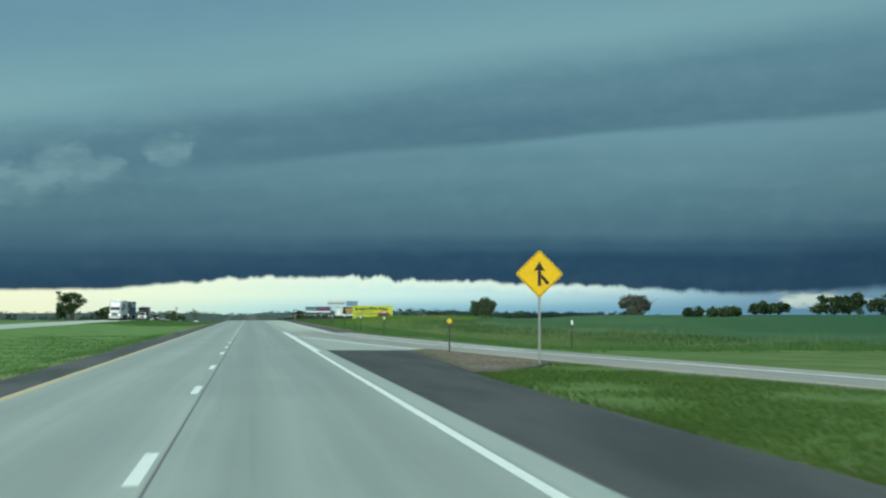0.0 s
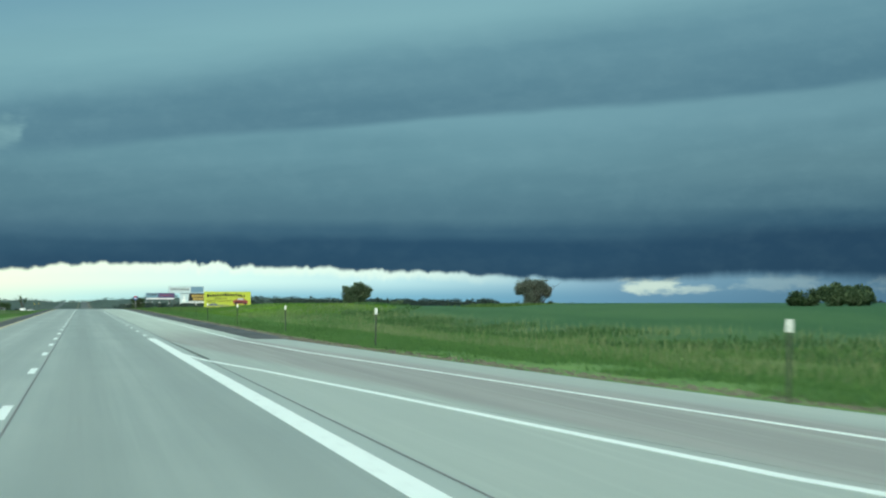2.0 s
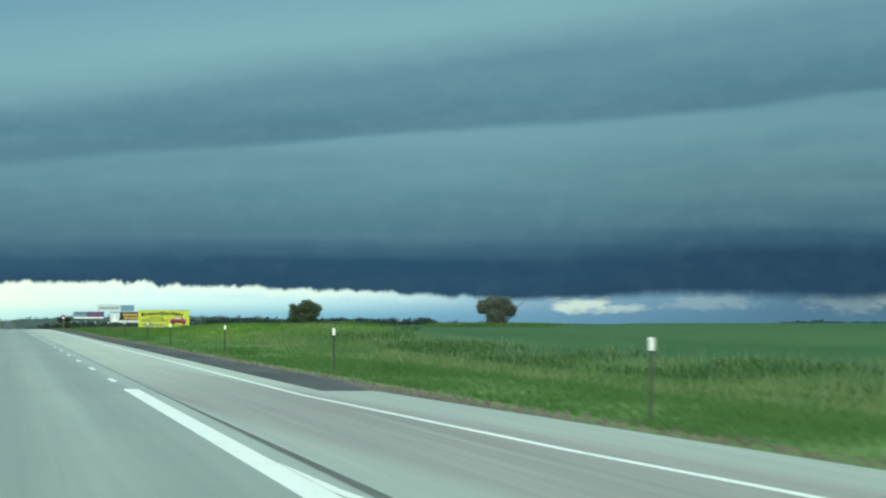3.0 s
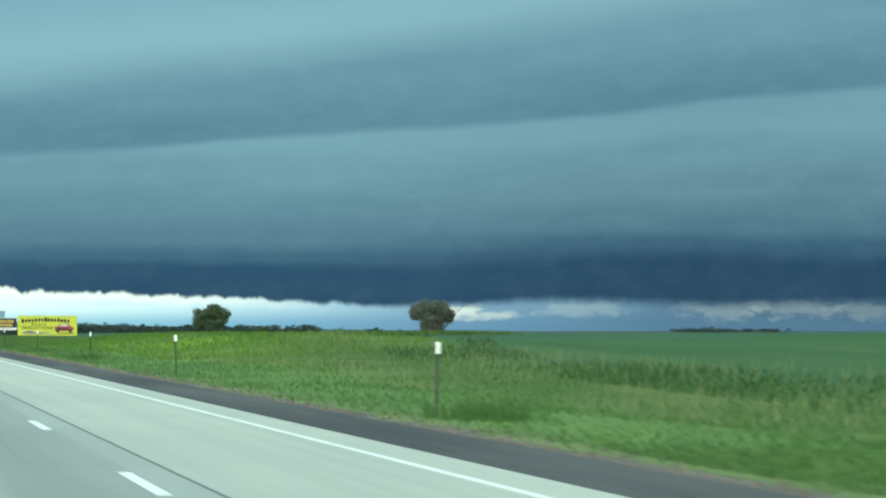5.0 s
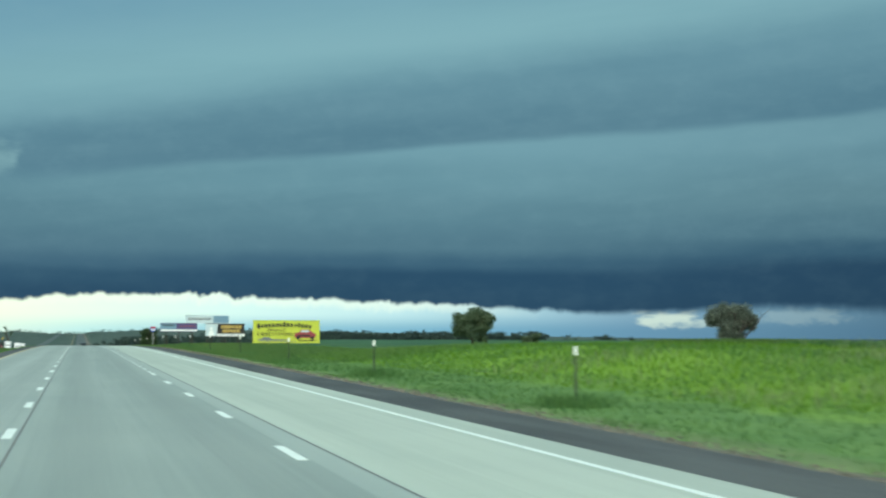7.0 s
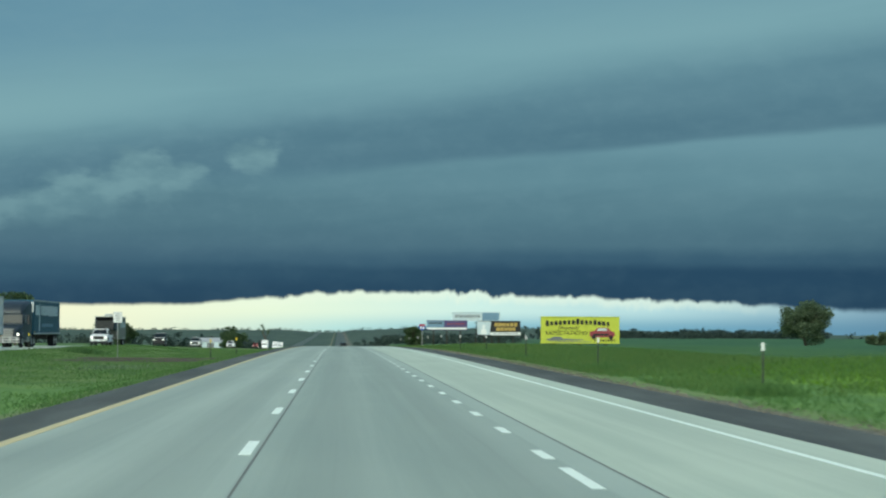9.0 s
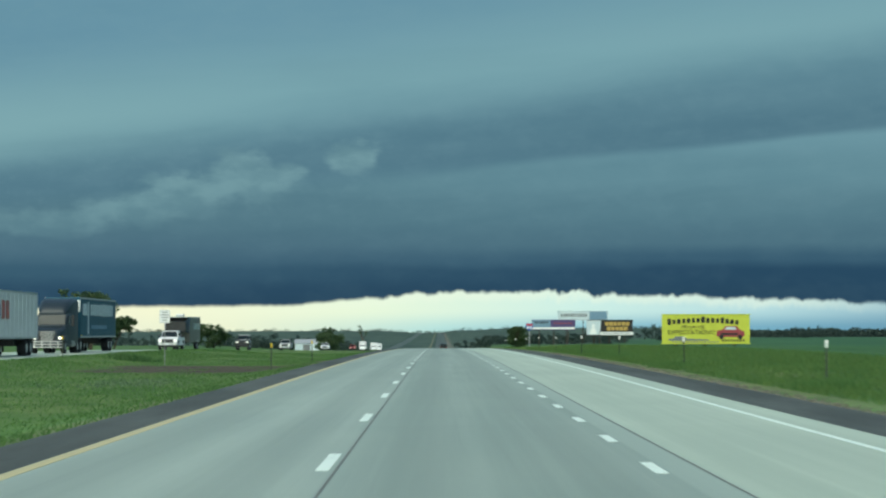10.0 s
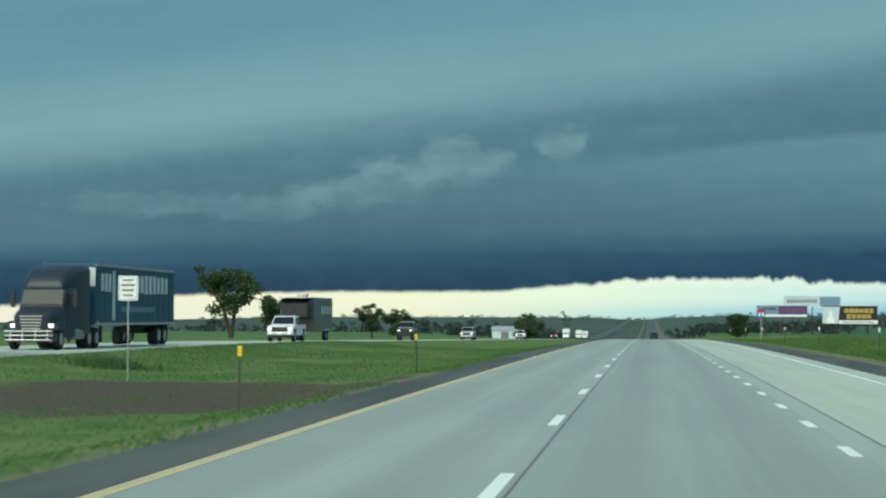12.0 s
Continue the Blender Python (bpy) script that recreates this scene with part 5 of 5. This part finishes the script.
def road_tractor(ob, cab, bumper, wide=1.24, tall=3.95, bars_grille=True):
    """Conventional long-nose tractor; its front at y = 0, facing -y."""
    shell("hood", cab, ob, [(0.30, 0.72, 0.75, 1.40, 0.16), (0.5, 0.86, 0.7, 1.60, 0.22), (0.9, 0.98, 0.7, 1.76, 0.26), (1.5, 1.05, 0.7, 1.90, 0.26), (2.1, 1.08, 0.7, 2.02, 0.24)])
    shell("cab", cab, ob, [(1.9, 1.06, 0.6, 2.05, 0.2), (2.35, 1.10, 0.6, 2.85, 0.28), (2.9, 1.15, 0.6, 2.98, 0.28), (3.7, wide - 0.03, 0.6, 3.05, 0.28)])
    shell("sleeper", cab, ob, [(2.24, 0.86, 2.74, 2.92, 0.12), (2.36, 0.95, 2.7, 3.16, 0.28), (2.58, 1.02, 2.7, 3.40, 0.38), (2.9, 1.09, 2.7, 3.62, 0.42), (3.35, 1.16, 0.7, tall - 0.16, 0.42), (4.1, wide - 0.02, 0.7, tall, 0.36), (5.0, wide, 0.7, tall + 0.03, 0.3), (5.6, wide, 0.7, tall + 0.03, 0.3)])
    bm = bmesh.new()
    loft(bm, [[(-0.98, 1.88, 2.1), (0.98, 1.88, 2.1), (0.94, 2.23, 2.76), (-0.94, 2.23, 2.76)], [(-0.98, 1.97, 2.08), (0.98, 1.97, 2.08), (0.94, 2.31, 2.74), (-0.94, 2.31, 2.74)]])
    part("windscreen", bm, GLASS, ob)
    for s in (-1, 1):
        solid("side_window", GLASS, ob, s * 1.135 - 0.02, s * 1.135 + 0.02, 2.5, 3.3, 2.05, 2.7, 0.01)
        solid("headlight", LAMP, ob, s * 0.84 - 0.16, s * 0.84 + 0.16, 0.40, 0.52, 1.02, 1.2, 0.03, "lit headlight")
        shell("fender", cab, ob, [(0.5, 0.2, 0.9, 1.1, 0.04), (0.9, 0.22, 0.95, 1.32, 0.06), (1.6, 0.22, 0.9, 1.25, 0.06)]).location.x = s * 1.03
        mirror = solid("mirror", TRIM, ob, s * 1.48 - 0.1, s * 1.48 + 0.1, 2.25, 2.4, 1.95, 2.75, 0.03)
        solid("mirror_arm", TRIM, mirror, s * 1.28 - 0.17, s * 1.28 + 0.17, 2.3, 2.34, 2.6, 2.64, 0.0)
        solid("fuel_tank", CHROME, ob, s * 0.95 - 0.28, s * 0.95 + 0.28, 3.3, 4.9, 0.45, 0.98, 0.12)
        wheel(ob, s * 1.02, 1.15, 0.5, 0.3)
        for wy in (5.6, 6.9):
            wheel(ob, s * 0.95, wy, 0.5, 0.56)
    grille = solid("grille", TRIM, ob, -0.58, 0.58, 0.28, 0.42, 0.85, 1.62, 0.05)
    for i in range(5):
        solid("grille_bar", CHROME, grille, -0.54 + 0.03 * i, 0.54 - 0.03 * i, 0.25, 0.29, 1.50 - 0.14 * i, 1.56 - 0.14 * i, 0.01)
    b = solid("bumper", bumper, ob, -1.18, 1.18, 0.1, 0.5, 0.38, 0.78, 0.07)
    if bars_grille:
        for z in (0.42, 0.62, 0.82):
            solid("guard_bar", CHROME, b, -1.12, 1.12, -0.06, 0.02, z, z + 0.07, 0.02)
        for x in (-0.85, -0.3, 0.3, 0.85):
            solid("guard_upright", CHROME, b, x - 0.04, x + 0.04, -0.04, 0.04, 0.4, 0.9, 0.01)
    solid("chassis", TRIM, ob, -0.45, 0.45, 2.0, 7.6, 0.55, 0.95, 0.02)


def box_trailer(ob, mat, y0, length, low=1.12, high=4.1, wide=1.3):
    body = solid("trailer_body", mat, ob, -wide, wide, y0, y0 + length, low, high, 0.04)
    for z in (low + 0.04, high - 0.06):
        for s in (-1, 1):
            solid("trailer_rail", SILVER_BODY, body, s * wide - 0.02, s * wide + 0.02, y0 + 0.02, y0 + length - 0.02, z - 0.06, z + 0.06, 0.0)
    for i in range(int(length / 1.2)):
        for s in (-1, 1):
            solid("trailer_post", mat, body, s * (wide + 0.005) - 0.012, s * (wide + 0.005) + 0.012, y0 + 0.5 + i * 1.2, y0 + 0.56 + i * 1.2, low + 0.12, high - 0.14, 0.0)
    solid("underframe", TRIM, ob, -0.6, 0.6, y0 + length - 4.2, y0 + length - 0.2, 0.62, low - 0.005, 0.02)
    for s in (-1, 1):
        for dy in (3.3, 2.0):
            wheel(ob, s * 0.98, y0 + length - dy, 0.5, 0.56)
        solid("landing_leg", TRIM, ob, s * 0.8 - 0.06, s * 0.8 + 0.06, y0 + 2.6, y0 + 2.75, 0.25, low, 0.01)
        solid("mudflap", TRIM, ob, s * 0.95 - 0.3, s * 0.95 + 0.3, y0 + length - 1.35, y0 + length - 1.32, 0.25, low, 0.0)
        solid("marker_light", REFLECTOR_YELLOW, ob, s * wide - 0.03, s * wide + 0.03, y0 + 0.3, y0 + 0.45, low + 0.1, low + 0.2, 0.0)
    return body


def side_bars(parent, x, y0, y1, z, h, count, mat, seed):
    """Upright bars in place of lettering on a trailer's side."""
    rng = random.Random(seed)
    step = (y1 - y0) / count
    for i in range(count):
        hh, y = h * rng.uniform(0.8, 1), y0 + step * (i + 0.5)
        solid("text_bar", mat, parent, x, x + 0.03, y - step * 0.33, y + step * 0.33, z - hh / 2, z + hh / 2, 0.0)


def place(ob, x, y, turn=0.0):
    ob.matrix_basis = pose(x, y, profile_left(y + 3) - 0.01, 0, 0, turn)


OPP = -26.6
white_truck = thing("semi_truck", "white long-nose truck with a white box trailer on the far carriageway", "truck")
road_tractor(white_truck, WHITE_BODY, SILVER_BODY, bars_grille=False)
tb_ = box_trailer(white_truck, TRAILER_WHITE, 6.2, 16.2)
side_bars(tb_, 1.31, 7.5, 11.0, 2.9, 1.15, 3, PURPLE, 1)
side_bars(tb_, 1.31, 11.2, 13.6, 2.9, 1.15, 2, RED_BODY, 2)
for i, (bx, m) in enumerate(((-0.32, PURPLE), (-0.12, PURPLE), (0.08, PURPLE), (0.28, RED_BODY), (0.44, RED_BODY))):
    solid("text_bar", m, white_truck, bx - 0.07, bx + 0.07, 2.70, 2.80, 3.1, 3.32, 0.0)
place(white_truck, OPP, 380)
dark_truck = thing("semi_truck", "charcoal long-nose truck with a dark blue lettered box trailer", "truck")
road_tractor(dark_truck, DARK_BODY, DARK_BODY)
tb_ = box_trailer(dark_truck, TRAILER_BLUE, 6.4, 16.2)
solid("nose_panel", TRAILER_WHITE, tb_, -1.0, 1.28, 6.37, 6.4, 3.0, 3.9, 0.0)
solid("trailer_door", BOARD_PALE, tb_, 1.3, 1.33, 9.4, 9.9, 1.35, 3.8, 0.0)
side_bars(tb_, 1.31, 7.2, 9.2, 3.2, 1.0, 3, BOARD_PALE, 3)
side_bars(tb_, 1.31, 10.4, 21.0, 3.2, 1.0, 12, BOARD_PALE, 4)
side_bars(tb_, 1.31, 11.0, 18.0, 1.9, 0.3, 14, BOARD_BLUE, 5)
place(dark_truck, OPP, 412)


def pickup(name, label, paint, lamps=True, lift=0.0, jeep=False):
    """Crew-cab pickup (or boxy off-roader), its front at y = 0, facing -y."""
    ob = thing(name, label, "pickup truck" if not jeep else "car")
    L, hw = (5.9, 0.98) if not jeep else (4.4, 0.9)
    shell("body", paint, ob, [(0.06, hw * 0.92, 0.55 + lift, 1.02 + lift, 0.08), (0.35, hw, 0.48 + lift, 1.17 + lift, 0.08), (1.35, hw, 0.45 + lift, 1.25 + lift, 0.08), (L - 0.2, hw, 0.5 + lift, 1.25 + lift, 0.06), (L, hw * 0.97, 0.6 + lift, 1.2 + lift, 0.05)])
    y0, y1 = (1.45, 3.9) if not jeep else (1.5, 4.3)
    shell("cabin", paint, ob, [(y0, hw * 0.9, 1.2 + lift, 1.3 + lift, 0.04), (y0 + 0.65, hw * 0.8, 1.2 + lift, 1.92 + lift, 0.1), (y1 - 0.25, hw * 0.8, 1.2 + lift, 1.92 + lift, 0.1), (y1, hw * 0.86, 1.2 + lift, 1.3 + lift if not jeep else 1.85 + lift, 0.04)])
    bm = bmesh.new()
    loft(bm, [[(-hw * 0.82, y0 - 0.03, 1.33 + lift), (hw * 0.82, y0 - 0.03, 1.33 + lift), (hw * 0.70, y0 + 0.47, 1.85 + lift), (-hw * 0.70, y0 + 0.47, 1.85 + lift)],
              [(-hw * 0.82, y0 + 0.09, 1.31 + lift), (hw * 0.82, y0 + 0.09, 1.31 + lift), (hw * 0.70, y0 + 0.59, 1.83 + lift), (-hw * 0.70, y0 + 0.59, 1.83 + lift)]])
    part("windscreen", bm, GLASS, ob)
    for s in (-1, 1):
        for wy in (y0 + 0.75, y0 + 1.6):
            bm = bmesh.new()
            loft(bm, [[(s * (hw * 0.80 + d), wy, 1.34 + lift), (s * (hw * 0.80 + d), wy + 0.7, 1.34 + lift), (s * (hw * 0.80 + d), wy + 0.66, 1.78 + lift), (s * (hw * 0.80 + d), wy + 0.05, 1.78 + lift)] for d in (-0.01, 0.012)])
            part("side_window", bm, GLASS, ob)
        solid("headlight", LAMP if lamps else REFLECTOR_WHITE, ob, s * hw * 0.76 - 0.15, s * hw * 0.76 + 0.15, 0.0, 0.14, 0.90 + lift, 1.02 + lift, 0.02)
        solid("mirror", TRIM, ob, s * (hw + 0.1) - 0.09, s * (hw + 0.1) + 0.09, y0 + 0.35, y0 + 0.5, 1.25 + lift, 1.5 + lift, 0.03)
        for wy in (0.95, L - 1.2):
            wheel(ob, s * (hw - 0.12), wy, 0.4 + lift * 0.3, 0.28)
            solid("wheel_arch", TRIM, ob, s * (hw + 0.005) - 0.02, s * (hw + 0.005) + 0.02, wy - 0.48, wy + 0.48, 0.72, 0.95 + lift, 0.01)
    g = solid("grille", TRIM, ob, -hw * 0.58, hw * 0.58, -0.02, 0.3, 0.74 + lift, 1.08 + lift, 0.02)
    if not jeep:
        for z0, z1 in ((0.70, 0.745), (1.075, 1.12)):
            solid("grille_frame", CHROME, g, -hw * 0.62, hw * 0.62, -0.045, 0.05, z0 + lift, z1 + lift, 0.01)
        for s in (-1, 1):
            solid("grille_frame", CHROME, g, s * hw * 0.6 - 0.03, s * hw * 0.6 + 0.03, -0.04, 0.05, 0.745 + lift, 1.075 + lift, 0.01)
            solid("door_handle", CHROME, ob, s * (hw + 0.012) - 0.02, s * (hw + 0.012) + 0.02, y0 + 1.35, y0 + 1.55, 1.08 + lift, 1.12 + lift, 0.0)
            solid("running_board", TRIM, ob, s * (hw - 0.02) - 0.09, s * (hw - 0.02) + 0.09, 1.75, 4.1, 0.40 + lift, 0.46 + lift, 0.01)
            solid("fog_lamp", REFLECTOR_WHITE, ob, s * hw * 0.7 - 0.07, s * hw * 0.7 + 0.07, -0.125, -0.09, 0.54 + lift, 0.62 + lift, 0.01)
        solid("number_plate", BOARD_PALE, ob, -0.16, 0.16, -0.125, -0.1, 0.52 + lift, 0.66 + lift, 0.01)
        shell("hood", paint, ob, [(0.3, hw * 0.7, 1.12 + lift, 1.20 + lift, 0.05), (0.8, hw * 0.72, 1.15 + lift, 1.285 + lift, 0.05), (y0 + 0.05, hw * 0.74, 1.2 + lift, 1.32 + lift, 0.05)])
    for z in (0.80, 0.92):
        solid("grille_bar", TRIM, g, -hw * 0.55, hw * 0.55, -0.03, 0.0, z + lift, z + 0.03 + lift, 0.0)
    solid("skid_plate", TRIM, ob, -hw * 0.9, hw * 0.9, 0.0, 0.3, 0.3 + lift, 0.5 + lift, 0.03)
    solid("bumper", CHROME if not jeep else TRIM, ob, -hw * 0.97, hw * 0.97, -0.1, 0.12, 0.48 + lift, 0.7 + lift, 0.04)
    if not jeep:
        solid("bed_liner", TRIM, ob, -hw * 0.82, hw * 0.82, 4.1, L - 0.1, 1.26 + lift, 1.275 + lift, 0.0)
    return ob


tow = pickup("pickup_truck", "white pickup that tows a tall dark horse trailer", WHITE_BODY)
place(tow, OPP + 0.8, 470)
tr = thing("horse_trailer", "tall dark taupe horse trailer behind a white pickup", "trailer")
solid("trailer_body", BROWN_BODY, tr, -1.22, 1.22, 3.0, 12.0, 0.75, 3.35, 0.12)
shell("nose", BLACK_BODY, tr, [(0.9, 1.0, 1.9, 2.9, 0.1), (1.7, 1.22, 1.75, 3.3, 0.14), (3.0, 1.22, 1.75, 3.35, 0.12)], "black gooseneck nose")
solid("roof_edge", SILVER_BODY, tr, -1.25, 1.25, 0.9, 12.05, 3.34, 3.42, 0.02)
solid("roof_unit", SILVER_BODY, tr, -0.4, 0.4, 4.2, 5.2, 3.42, 3.72, 0.06)
for i in range(4):
    solid("trailer_window", BOARD_PALE, tr, 1.215, 1.235, 6.3 + 1.35 * i, 7.1 + 1.35 * i, 2.1, 2.75, 0.0)
for s in (-1, 1):
    for wy in (8.4, 9.4):
        wheel(tr, s * 1.12, wy, 0.4, 0.26)
    solid("fender", SILVER_BODY, tr, s * 1.25 - 0.04, s * 1.25 + 0.04, 7.9, 9.9, 0.8, 0.95, 0.02)
solid("hitch", TRIM, tr, -0.1, 0.1, 0.6, 3.2, 0.9, 1.05, 0.0)
place(tr, OPP + 0.8, 475.2)
jp = pickup("off_roader", "black and white boxy off-road car on the far carriageway", BLACK_BODY, lift=0.16, jeep=True)
solid("roof_panel", WHITE_BODY, jp, -0.74, 0.74, 2.1, 4.1, 2.07, 2.12, 0.02, "white roof")
solid("front_panel", WHITE_BODY, jp, -0.8, 0.8, 0.5, 1.4, 1.42, 1.46, 0.02)
place(jp, OPP + 0.6, 548)
pk = pickup("pickup_truck", "silver-white pickup on the far carriageway with lit headlights", SILVER_BODY)
place(pk, OPP + 0.6, 625)
pk2 = pickup("pickup_truck", "white pickup further along the far carriageway", WHITE_BODY)
place(pk2, OPP, 760)
cr = pickup("off_roader", "red and white car descending the far slope", RED_BODY, jeep=True)
place(cr, OPP + 0.4, 905)
vt = thing("delivery_truck", "white delivery truck far along the opposite carriageway", "truck")
solid("cargo_box", TRAILER_WHITE, vt, -1.2, 1.2, 1.9, 7.5, 0.9, 3.4, 0.05)
shell("cab", WHITE_BODY, vt, [(0.1, 0.95, 0.5, 1.3, 0.1), (0.8, 1.05, 0.5, 2.3, 0.15), (1.9, 1.05, 0.5, 2.4, 0.12)])
solid("windscreen", GLASS, vt, -0.85, 0.85, 0.36, 0.6, 1.45, 2.1, 0.03)
for s in (-1, 1):
    solid("headlight", LAMP, vt, s * 0.7 - 0.12, s * 0.7 + 0.12, 0.06, 0.14, 0.8, 0.95, 0.0)
    for wy in (1.0, 6.0):
        wheel(vt, s * 0.95, wy, 0.42, 0.3)
place(vt, OPP, 1000)
for i, y in enumerate((1120, 1190)):
    copy_thing(vt, pose(OPP + 0.3 * i, y, profile_left(y + 3)))
suv = pickup("off_roader", "dark estate car ahead on the near carriageway", BLACK_BODY, lamps=False, jeep=True)
for s in (-1, 1):
    solid("tail_light", RED_BODY, suv, s * 0.8 - 0.04, s * 0.8 + 0.04, 4.37, 4.42, 0.9, 1.1, 0.01)
solid("rear_window", GLASS, suv, -0.6, 0.6, 4.29, 4.33, 1.32, 1.75, 0.02)
suv.matrix_basis = pose(2.2, 765, profile(765), 0, 0, 180)

shed = thing("shed", "pale metal farm shed in the hollow", "shed")
solid("wall", BOARD_PALE, shed, -4, 4, -3, 3, 0, 2.6, 0.02)
bm = bmesh.new()
loft(bm, [[(-4.2, -3.2, 2.6), (-4.2, 3.2, 2.6), (-4.2, 0, 4.0)], [(4.2, -3.2, 2.6), (4.2, 3.2, 2.6), (4.2, 0, 4.0)]])
part("roof", bm, SILVER_BODY, shed)
solid("door", GREY_TEXT, shed, -1.2, 1.2, -3.03, -3.0, 0, 2.2, 0.0)
shed.location = (-44, 960, land(-44, 960) - 0.05)
